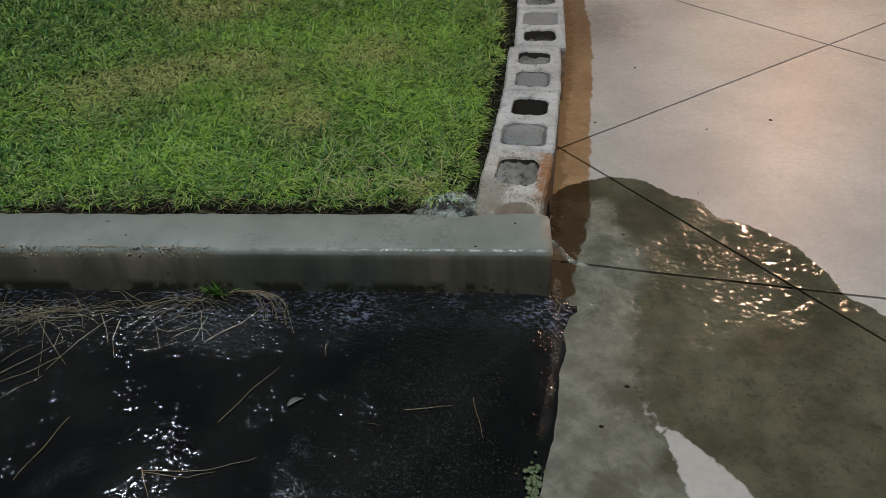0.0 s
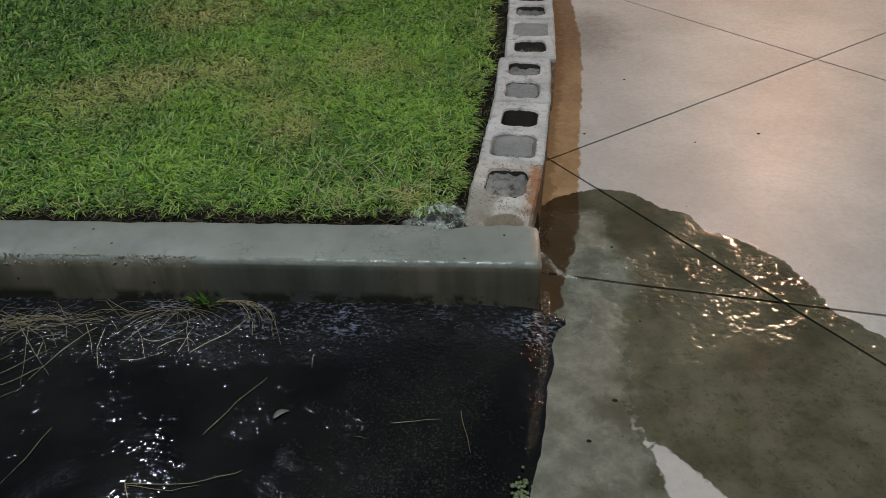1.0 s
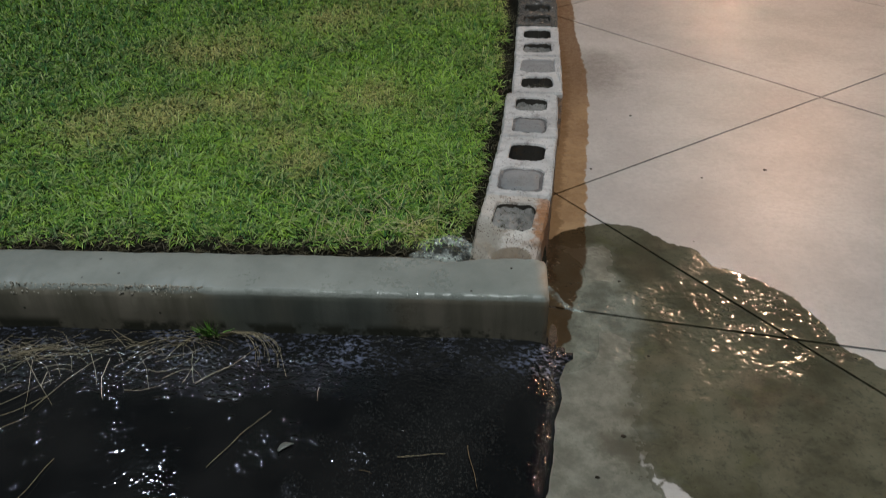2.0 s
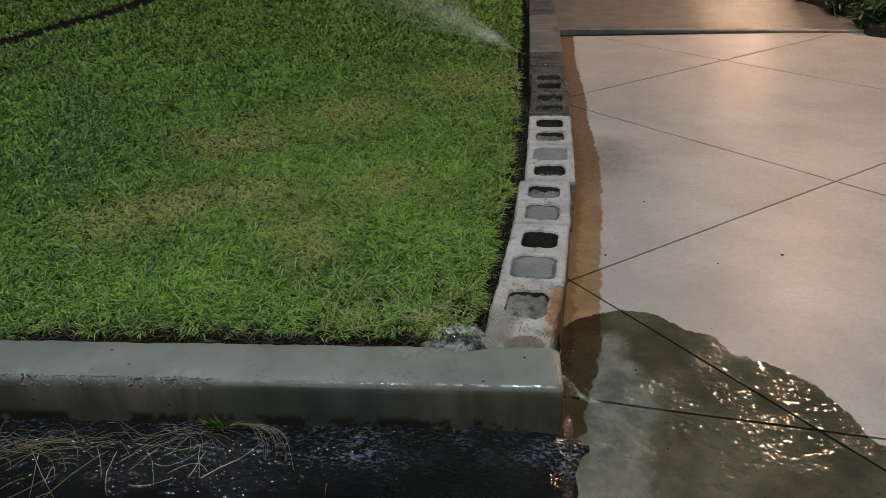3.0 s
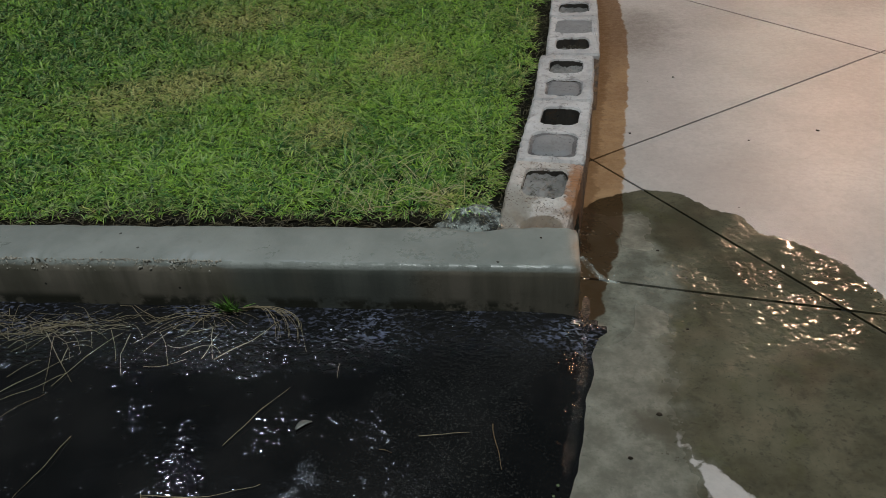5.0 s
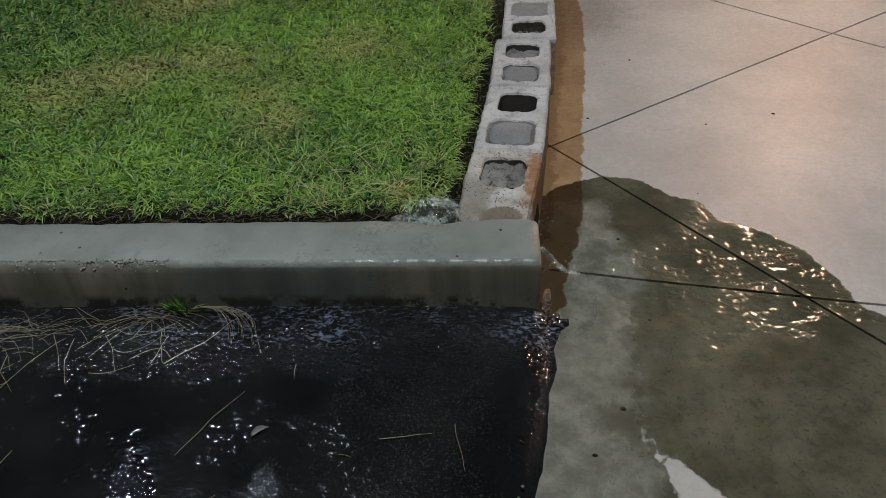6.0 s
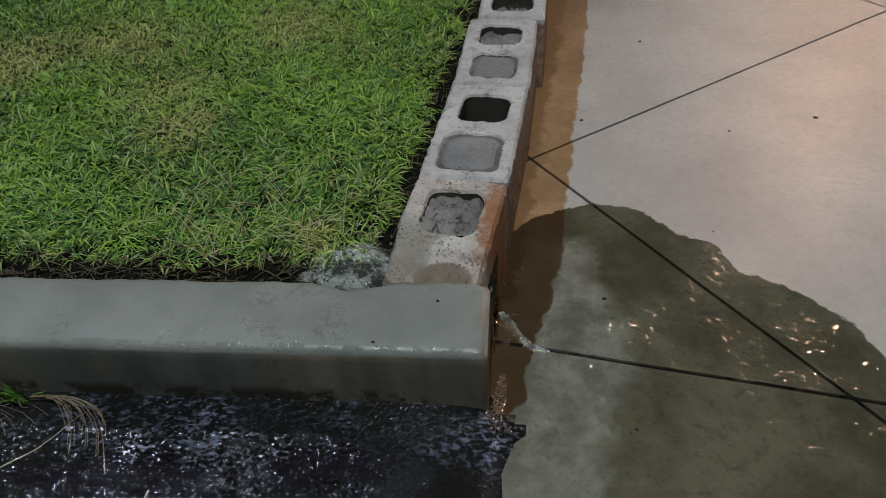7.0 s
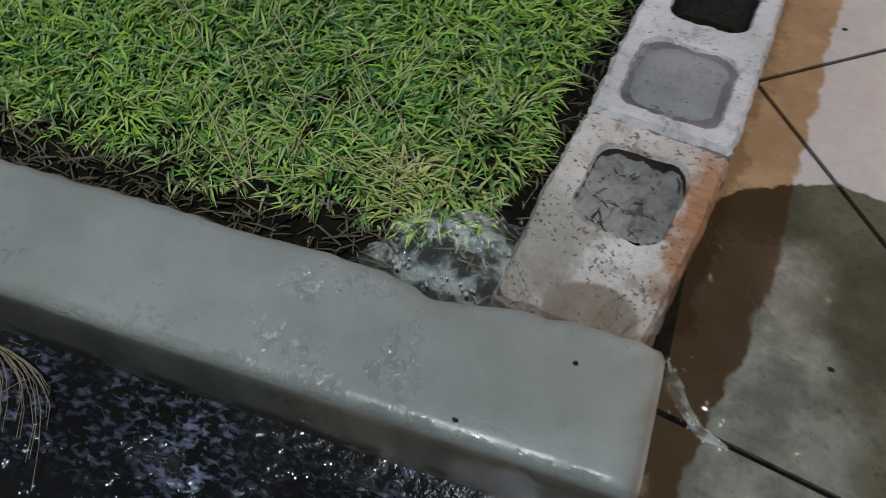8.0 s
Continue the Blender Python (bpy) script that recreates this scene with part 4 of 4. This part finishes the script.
def build_runnel(name, line, width, height, label, seed):
    """A rippled trickle of water along a line of x, y, z points."""
    rng = random.Random(seed)
    bm = bmesh.new()
    way = [Vector(p) for p in line]
    fine = []
    for a, b in zip(way, way[1:]):
        k = max(2, int((b - a).length / 0.004))
        fine += [a.lerp(b, i / k) for i in range(k)]
    fine.append(way[-1])
    rows = []
    for i, p in enumerate(fine):
        d = (fine[min(i + 1, len(fine) - 1)] - fine[max(i - 1, 0)]).normalized()
        across = Vector((-d.y, d.x, 0)) if abs(d.z) < 0.8 else Vector((0, 1, 0))
        w = width * (0.7 + 0.9 * noise.noise((p.y * 22, p.z * 22, seed))) * min(1, 0.35 + 4 * min(i, len(fine) - 1 - i) / len(fine))
        up = across.cross(d)
        up = up if up.z >= 0 and abs(d.z) < 0.8 else Vector((1, 0, 0))
        row = []
        for j in range(9):
            f = j / 4 - 1
            h = height * max(0.0, 1 - f * f) * (0.7 + 0.9 * noise.noise((p.x * 90 + f * 1.6, p.y * 90, p.z * 90 + seed)))
            row.append(bm.verts.new(p + across * w * f + up * (h - 0.0006)))
        rows.append(row)
    for a, b in zip(rows, rows[1:]):
        for j in range(8):
            bm.faces.new((a[j], b[j], b[j + 1], a[j + 1]))
    for _ in range(26):
        p = rng.choice(fine)
        q = Matrix.Translation(p + Vector((rng.gauss(0, width * 0.8), rng.gauss(0, width * 0.8), rng.uniform(0.001, 0.006)))) @ Matrix.Scale(rng.uniform(0.0010, 0.0024), 4)
        bmesh.ops.create_icosphere(bm, subdivisions=1, radius=1, matrix=q)
    bmesh.ops.recalc_face_normals(bm, faces=bm.faces)
    ob = smooth(part(name, bm, FOAM if name == "splash" else CLEAR))
    ob.visible_shadow = False
    tagged(ob, label, "running water", "", "stuff")


build_runnel("trickle", [(0.050, 0.40, drive_z(0.4)), (0.040, 0.28, drive_z(0.28)), (0.046, 0.20, drive_z(0.2)), (0.040, 0.10, drive_z(0.1)), (0.034, 0.0, 0.000), (0.030, -0.05, 0.002)], 0.012, 0.006, "bright trickle of water down the rusty gutter", 5)
build_runnel("trickle", [(0.034, -0.02, 0.000), (0.022, -0.14, -0.006), (0.008, -0.26, -0.008), (-0.012, -0.36, -0.008), (-0.028, -0.46, -0.008)], 0.014, 0.005, "glinting trickle along the asphalt's broken edge", 9)
build_runnel("splash", [(0.030, 0.235, 0.012), (0.050, 0.215, -0.002), (0.070, 0.190, -0.010), (0.092, 0.168, -0.014), (0.120, 0.160, -0.015)], 0.012, 0.010, "water splashing out at the kerb's end", 13)
build_runnel("trickle", [(0.017, 0.16, 0.150), (0.018, 0.155, 0.10), (0.019, 0.15, 0.05), (0.022, 0.145, -0.008)], 0.010, 0.003, "thin sheet of water down the kerb's end", 17)


# ---- sprinkler and its spray ----
def build_sprinkler():
    x, y, z = -0.058, 2.96, 0.135
    root = tagged(new("sprinkler"), "black pop-up lawn sprinkler beside the edging", "sprinkler")
    root.location = (x, y, z)
    bm = bmesh.new()
    tube(bm, [(0, 0, -0.03), (0, 0, 0.015), (0, 0, 0.016)], 0.026, 0.026, 14)
    part("case", bm, BLACK, root)
    bm = bmesh.new()
    tube(bm, [(0, 0, 0.014), (0, 0, 0.085)], 0.010, 0.010, 12)
    part("riser", bm, BLACK, root)
    bm = bmesh.new()
    tube(bm, [(0, 0, 0.085), (0, 0, 0.092), (0, 0, 0.108), (0, 0, 0.112)], 0.015, 0.013, 12)
    part("nozzle", bm, BLACK, root)
    rng = random.Random(8)
    pts, faces, fade = [], [], []
    n, m = 16, 12
    for layer in range(3):
        first = len(pts)
        for i in range(n + 1):
            d = 0.01 + 1.7 * i / n
            for k in range(m + 1):
                a = radians(148 + 50 * (k / m - 0.5) + 4 * layer)
                lift = 0.30 + 0.10 * layer
                pts.append((x + d * math.cos(a), y + d * math.sin(a), z + 0.108 + lift * d - 0.10 * d * d))
                fade.append(0.30 * math.exp(-d / 0.55) * math.sin(math.pi * k / m) ** 0.7 * (1 - i / n))
        for i in range(n):
            for k in range(m):
                a = first + i * (m + 1) + k
                faces.append((a, a + 1, a + m + 2, a + m + 1))
    ob = part("spray", (pts, faces), MIST)
    floats(ob, "fade", fade)
    tagged(smooth(ob), "fine white mist sprayed from the sprinkler", "water spray", "", "stuff")
    bm = bmesh.new()
    for _ in range(160):
        d, a, lift = rng.uniform(0.02, 1.6), radians(148 + rng.gauss(0, 12)), rng.uniform(0.25, 0.55)
        at = Vector((x + d * math.cos(a), y + d * math.sin(a), z + 0.108 + lift * d - 0.12 * d * d))
        q = Matrix.Translation(at) @ Vector((math.cos(a), math.sin(a), lift)).to_track_quat("Z", "Y").to_matrix().to_4x4() @ Matrix.Diagonal((0.0012, 0.0012, rng.uniform(0.002, 0.008), 1))
        bmesh.ops.create_icosphere(bm, subdivisions=1, radius=1, matrix=q)
    tagged(part("spray_drops", bm, FOAM), "bright flying water drops in the spray", "water drops", "", "stuff")


build_sprinkler()


# ---- litter on the road ----
ROAD_Z = 0.010


def stem(name, pts, r, material, label, category, group="", lift=0.0, seed=0):
    """A thin bent stem through points on the road."""
    bm = bmesh.new()
    fine = []
    for i, (a, b) in enumerate(zip(pts, pts[1:])):
        for k in range(6):
            f = k / 6
            x, y = a[0] + (b[0] - a[0]) * f, a[1] + (b[1] - a[1]) * f
            w = 0.006 * noise.noise((x * 15, y * 15, seed))
            fine.append((x + w, y - w, ROAD_Z + r + lift * math.sin(math.pi * (i + f) / (len(pts) - 1))))
    fine.append((*pts[-1], ROAD_Z + r))
    tube(bm, fine, r * 0.48, r * 0.20, 6)
    return tagged(smooth(part(name, bm, material)), label, category, group)


STRAYS = "stray stems on the wet road"
for i, (pts, r, mat) in enumerate((
        ([(-0.172, -0.356), (-0.163, -0.41), (-0.149, -0.471)], 0.0026, TWIG), ([(-0.322, -0.394), (-0.27, -0.392), (-0.218, -0.38)], 0.0022, STRAW),
        ([(-0.842, -0.57), (-0.75, -0.572), (-0.669, -0.558), (-0.615, -0.53)], 0.0022, STRAW), ([(-0.838, -0.574), (-0.74, -0.585), (-0.69, -0.568)], 0.0018, STRAW),
        ([(-0.845, -0.565), (-0.825, -0.60), (-0.795, -0.65)], 0.0022, STRAW), ([(-0.721, -0.441), (-0.675, -0.35), (-0.624, -0.269)], 0.0017, STRAW),
        ([(-1.30, -0.325), (-1.23, -0.25), (-1.175, -0.19)], 0.0018, STRAW), ([(-1.06, -0.43), (-1.075, -0.52), (-1.10, -0.60)], 0.0016, STRAW),
        ([(-1.26, -0.41), (-1.177, -0.309)], 0.0016, TWIG), ([(-0.831, -0.187), (-0.755, -0.125), (-0.699, -0.038)], 0.0022, STRAW),
        ([(-0.872, -0.07), (-0.855, -0.13), (-0.833, -0.187)], 0.0018, STRAW), ([(-0.862, -0.186), (-0.85, -0.13), (-0.845, -0.09)], 0.0015, STRAW),
        ([(-1.122, -0.099), (-1.09, -0.15), (-1.065, -0.202)], 0.0018, STRAW), ([(-1.07, -0.10), (-1.062, -0.18), (-1.03, -0.249)], 0.0018, STRAW),
        ([(-1.289, -0.11), (-1.21, -0.20), (-1.138, -0.275)], 0.0019, STRAW), ([(-1.264, -0.12), (-1.22, -0.22), (-1.188, -0.31)], 0.0016, STRAW),
        ([(-1.16, -0.25), (-1.23, -0.31), (-1.31, -0.36)], 0.0016, STRAW), ([(-0.53, -0.19), (-0.525, -0.235)], 0.0014, STRAW), ([(-0.40, -0.43), (-0.37, -0.44)], 0.0014, TWIG))):
    stem("straw_stem" if mat is STRAW else "twig", pts, r, mat, "thin pale straw stem lying on wet asphalt" if mat is STRAW else "small brown twig lying on wet asphalt", "straw" if mat is STRAW else "twig", STRAYS, 0.004, i)


def build_straw(name, n, spine, spread, label, seed, longest=0.26, height=0.016):
    """Dead stems that follow a line on the road, tangled and bent."""
    rng = random.Random(seed)
    bm = bmesh.new()
    xs, ys = [p[0] for p in spine], [p[1] for p in spine]
    for k in range(n):
        x0, l = rng.uniform(xs[0], xs[-1]), rng.uniform(0.05, longest)
        off, h, loose = rng.gauss(0, spread), rng.uniform(0.001, height), rng.random() < 0.16
        a = rng.uniform(-1.3, 1.3) if loose else rng.gauss(0, 0.16)
        l = l * 0.55 if loose else l
        curl = rng.gauss(0, 1.1) * l
        pts = []
        for i in range(8):
            f = i / 7 - 0.5
            x = x0 + f * l * math.cos(a)
            y = float(np.interp(x, xs, ys)) + off + f * l * math.sin(a) + curl * f * f * 1.4 + 0.006 * noise.noise((x * 22, k * 3.1, seed))
            pts.append((x, min(y, -0.008), ROAD_Z + 0.001 + h * (0.5 + 0.8 * math.cos(math.pi * f) * noise.noise((k * 1.7, f * 2, seed)) + 0.4)))
        tube(bm, pts, rng.uniform(0.0004, 0.0010), 0.0003, 5)
    return tagged(smooth(part(name, bm, STRAW)), label, "straw", "", "stuff")


build_straw("straw_drift", 48, [(-1.34, -0.100), (-1.18, -0.085), (-1.04, -0.070), (-0.94, -0.050), (-0.82, -0.022)], 0.010, "drift of pale dead straw washed against the kerb", 1)
build_straw("straw_drift", 85, [(-1.80, -0.105), (-1.50, -0.115), (-1.30, -0.105), (-1.20, -0.095)], 0.030, "thick tangle of dead straw washed against the kerb", 2, 0.20, 0.026)
build_straw("straw_wisp", 9, [(-1.30, -0.19), (-1.05, -0.17), (-0.85, -0.12)], 0.035, "loose dead stems trailing off the drift on wet asphalt", 3, 0.15, 0.006)


def build_weed():
    root = tagged(new("weed"), "small green weed with a dry straw tuft at the kerb foot", "weed")
    root.location = (-0.842, -0.012, 0.008)
    rng = random.Random(3)
    bm = bmesh.new()
    for _ in range(70):
        a, l, t = rng.uniform(0, 6.28), rng.uniform(0.03, 0.078), rng.uniform(0.1, 1.0)
        d, sd = Vector((math.cos(a) * math.sin(t), -abs(math.sin(a)) * math.sin(t) * 0.6, math.cos(t))), Vector((-math.sin(a), math.cos(a), 0)) * 0.0022
        base = Vector((rng.gauss(0, 0.012), -0.006, 0))
        p, q = base + d * l * 0.55, base + d * l + Vector((0, 0, -0.2 * l * math.sin(t)))
        vs = [bm.verts.new(v) for v in (base - sd * 0.6, base + sd * 0.6, p + sd, p - sd, q)]
        bm.faces.new(vs[:4])
        bm.faces.new((vs[3], vs[2], vs[4]))
    part("green_blades", bm, GREEN, root, "fresh green blades")
    bm = bmesh.new()
    for _ in range(17):
        s0, e, droop = rng.uniform(0.0, 0.03), rng.uniform(0.09, 0.21), rng.uniform(0.25, 0.75)
        pts = []
        for k in range(8):
            f = k / 7
            pts.append((s0 + e * math.sin(1.35 * f) / 0.976 * rng.uniform(0.98, 1.02), -0.010 - e * droop * f ** 2.6, 0.008 + 0.022 * math.sin(math.pi * f) + 0.004 * rng.random()))
        tube(bm, pts, rng.uniform(0.0006, 0.0011), 0.0003, 5)
    part("dry_tuft", bm, STRAW, root, "bent dry straw")


build_weed()


def build_leaf(name, at, length, width, turn, material, label):
    bm = bmesh.new()
    rows = []
    for i in range(9):
        f = i / 8
        w = width / 2 * math.sin(math.pi * min(0.97, f + 0.06)) ** 0.7
        y = 0.006 * math.sin(f * 3)
        rows.append([bm.verts.new(((f - 0.5) * length, y + s * w, 0.003 + 0.0015 * abs(s) + 0.002 * math.sin(f * math.pi))) for s in (-1, 0, 1)])
    for a, b in zip(rows, rows[1:]):
        for k in (0, 1):
            bm.faces.new((a[k], b[k], b[k + 1], a[k + 1]))
    geo = bmesh.ops.extrude_face_region(bm, geom=bm.faces[:])
    bmesh.ops.translate(bm, vec=(0, 0, -0.0015), verts=[v for v in geo["geom"] if isinstance(v, bmesh.types.BMVert)])
    bmesh.ops.recalc_face_normals(bm, faces=bm.faces)
    ob = smooth(part(name, bm, material))
    ob.matrix_basis = pose(at[0], at[1], ROAD_Z - 0.002, 0, 0, turn)
    tagged(ob, label, "leaf")


build_leaf("leaf", (-0.566, -0.378), 0.038, 0.015, 35, LEAF_GREY, "pale grey fallen leaf on the wet asphalt")
build_leaf("leaf", (-1.262, -0.062), 0.030, 0.018, 5, LEAF_GREY, "pale curled leaf in the straw by the kerb")


def build_moss():
    rng = random.Random(5)
    bm = bmesh.new()
    for _ in range(60):
        r = rng.uniform(0.003, 0.007)
        q = Matrix.Translation((-0.048 + rng.gauss(0, 0.010), -0.565 + rng.gauss(0, 0.024), 0.002 + rng.uniform(0, 0.006))) @ Matrix.Diagonal((r, r, r * 0.6, 1))
        bmesh.ops.create_icosphere(bm, subdivisions=1, radius=1, matrix=q)
    tagged(part("moss_clump", bm, MOSS), "grey-green moss clump at the asphalt's broken edge", "moss", "", "stuff")


build_moss()


# ---- dark planting beyond the driveway ----
def build_bush(at, radius, height, seed, label):
    rng = random.Random(seed)
    root = tagged(new("bush"), label, "bush", "planting beside the driveway")
    root.location = at
    bm = bmesh.new()
    for _ in range(9):
        a, t = rng.uniform(0, 6.28), rng.uniform(0.1, 0.8)
        e = Vector((math.cos(a) * math.sin(t), math.sin(a) * math.sin(t), math.cos(t))) * height * 0.75
        tube(bm, [(0, 0, -0.05), tuple(e * 0.5 + Vector((0, 0, 0.03))), tuple(e)], 0.010, 0.004, 6)
    part("stems", bm, TWIG, root)
    pts, faces = [], []
    for _ in range(2600):
        a, t = rng.uniform(0, 6.28), math.acos(rng.uniform(-0.1, 1))
        k = rng.uniform(0.45, 1.0) * (0.8 + 0.35 * noise.noise((math.cos(a) * 1.6, math.sin(a) * 1.6, t + seed)))
        c = Vector((math.cos(a) * math.sin(t) * radius * k, math.sin(a) * math.sin(t) * radius * k, max(0.02, math.cos(t) * height * k)))
        d = Vector((rng.gauss(0, 1), rng.gauss(0, 1), rng.gauss(-0.2, 0.7))).normalized()
        sd = d.cross(Vector((rng.gauss(0, 1), rng.gauss(0, 1), 1))).normalized()
        l, w = rng.uniform(0.05, 0.12), rng.uniform(0.006, 0.014)
        b = len(pts)
        pts += [tuple(c), tuple(c + d * l * 0.5 + sd * w), tuple(c + d * l), tuple(c + d * l * 0.5 - sd * w)]
        faces.append((b, b + 1, b + 2, b + 3))
    part("crown", (pts, faces), BUSH, root, "dense dark narrow leaves")


sheet_bed = bmesh.new()
rim = [(2.56, 6.9), (2.66, 6.3), (2.74, 5.9), (2.74, 5.4), (2.70, 5.02), (2.95, 4.75), (3.6, 4.55), (4.8, 4.6), (5.0, 7.5), (3.0, 7.6)]
bot = [sheet_bed.verts.new((x, y, -0.3)) for x, y in rim]
topv = [sheet_bed.verts.new((x + 0.02, y, -0.075)) for x, y in rim]
for i in range(len(rim)):
    sheet_bed.faces.new((bot[i], topv[i], topv[(i + 1) % len(rim)], bot[(i + 1) % len(rim)]))
sheet_bed.faces.new(topv[::-1])
tagged(part("planting_bed", sheet_bed, SOIL), "dark soil bed beside the pavement", "soil bed", "", "structure")
for i, (x, y, r, h) in enumerate(((2.98, 5.2, 0.34, 0.36), (2.93, 5.85, 0.36, 0.42), (3.45, 5.0, 0.4, 0.5), (2.9, 6.55, 0.4, 0.45), (3.5, 5.8, 0.45, 0.55))):
    build_bush((x, y, -0.075), r, h, 11 + i, "dark narrow-leaved bush in a soil bed")


# ---- dead thatch along the lawn's edges ----
def build_thatch():
    rng = random.Random(21)
    bm = bmesh.new()
    for k in range(2300):
        if k < 1500:
            x, y = rng.uniform(-2.0, -0.30), 0.168 + abs(rng.gauss(0, 0.032))
        else:
            y = rng.uniform(0.2, 2.4)
            x = float(along(BLOCK_LEFT, y)) - abs(rng.gauss(0.0, 0.030)) - 0.004
        z = float(lawn_height(np.array([x]), np.array([y]))[0])
        a, l, up = rng.uniform(0, 6.28), rng.uniform(0.015, 0.055), rng.uniform(-0.05, 0.35)
        d = Vector((math.cos(a), math.sin(a), up))
        sd = Vector((-math.sin(a), math.cos(a), 0)) * rng.uniform(0.0006, 0.0016)
        p = Vector((x, max(y, 0.176), z + 0.004))
        q, e = p + d * l * 0.5 + Vector((0, 0, 0.003)), p + d * l
        if e.y < 0.17:
            e.y, e.z = 0.172, max(e.z, 0.150)
        vs = [bm.verts.new(v) for v in (p - sd, p + sd, q + sd, q - sd, e)]
        bm.faces.new(vs[:4])
        bm.faces.new((vs[3], vs[2], vs[4]))
    tagged(part("dead_thatch", bm, THATCH), "brown dead grass thatch on the wet soil edge", "thatch", "", "stuff")


build_thatch()


# ---- debris in the open block cells ----
def build_debris():
    rng = random.Random(31)
    for cx, cy, w, l, z, n, label in ((-0.056, 0.352, 0.10, 0.11, 0.153, 34, "bits of dead grass on the filled block cell"), (-0.03, 0.744, 0.10, 0.10, 0.062, 26, "dead grass stems in the open block cell"), (0.045, 1.34, 0.10, 0.09, 0.145, 26, "dead grass stems in the hollow block cell")):
        bm = bmesh.new()
        for _ in range(n):
            x, y, a, r = cx + rng.uniform(-w, w) / 2, cy + rng.uniform(-l, l) / 2, rng.uniform(0, 6.28), rng.uniform(0.008, 0.03)
            h = z + rng.uniform(0, 0.006)
            pts = [(x + f * r * math.cos(a + 0.4 * f), y + f * r * math.sin(a + 0.4 * f), h + 0.004 * math.sin(3 * f)) for f in (0, 0.5, 1)]
            tube(bm, pts, 0.0009, 0.0005, 4)
        tagged(part("debris", bm, THATCH), label, "debris", "", "stuff")


build_debris()


# ---- long dry stems in the corner of the lawn ----
def build_dry_stems():
    rng = random.Random(41)
    bm = bmesh.new()
    for _ in range(80):
        x, y = rng.gauss(-0.42, 0.16), 0.23 + abs(rng.gauss(0, 0.11))
        if x > float(along(BLOCK_LEFT, y)) - 0.05:
            continue
        a, l, up = rng.gauss(1.9, 1.1), rng.uniform(0.05, 0.13), rng.uniform(0.15, 0.6)
        pts = [(x + l * f * math.cos(a), max(0.185, y + l * f * math.sin(a)), 0.148 + l * up * math.sin(1.9 * f) * 0.7) for f in (0, 0.35, 0.7, 1)]
        tube(bm, pts, 0.0008, 0.0004, 4)
    tagged(part("dry_stems", bm, PALE), "long thin dry grass stems in the lawn corner", "grass", "", "stuff")


build_dry_stems()


# ---- small stones ----
def build_pebble(at, r, seed, material, label):
    bm = bmesh.new()
    bmesh.ops.create_icosphere(bm, subdivisions=2, radius=1)
    for v in bm.verts:
        k = 1 + 0.35 * noise.noise(v.co * 1.3 + Vector((seed, 0, 0)))
        v.co = Vector((v.co.x * r * k * 1.3, v.co.y * r * k, v.co.z * r * k * 0.6))
    ob = smooth(part("pebble", bm, material))
    ob.location = at
    tagged(ob, label, "pebble", "grit on the concrete")


for i, (x, y, z, r) in enumerate(((-0.075, 0.121, 0.1495, 0.0026), (-0.175, 0.020, 0.149, 0.0028), (0.235, 1.04, drive_z(1.04) + 0.001, 0.004), (0.86, 1.05, drive_z(1.05) + 0.001, 0.005), (0.62, 0.98, drive_z(0.98) + 0.001, 0.003), (0.27, -0.02, drive_z(0) + 0.001, 0.003), (0.17, -0.30, drive_z(-0.3) + 0.001, 0.005), (0.10, -0.42, drive_z(-0.42) + 0.001, 0.004), (0.241, 0.311, drive_z(0.311), 0.004), (0.45, 1.55, drive_z(1.55) + 0.001, 0.004))):
    build_pebble((x, y, z), r, i * 7, SOIL, "tiny dark stone lying on the concrete")
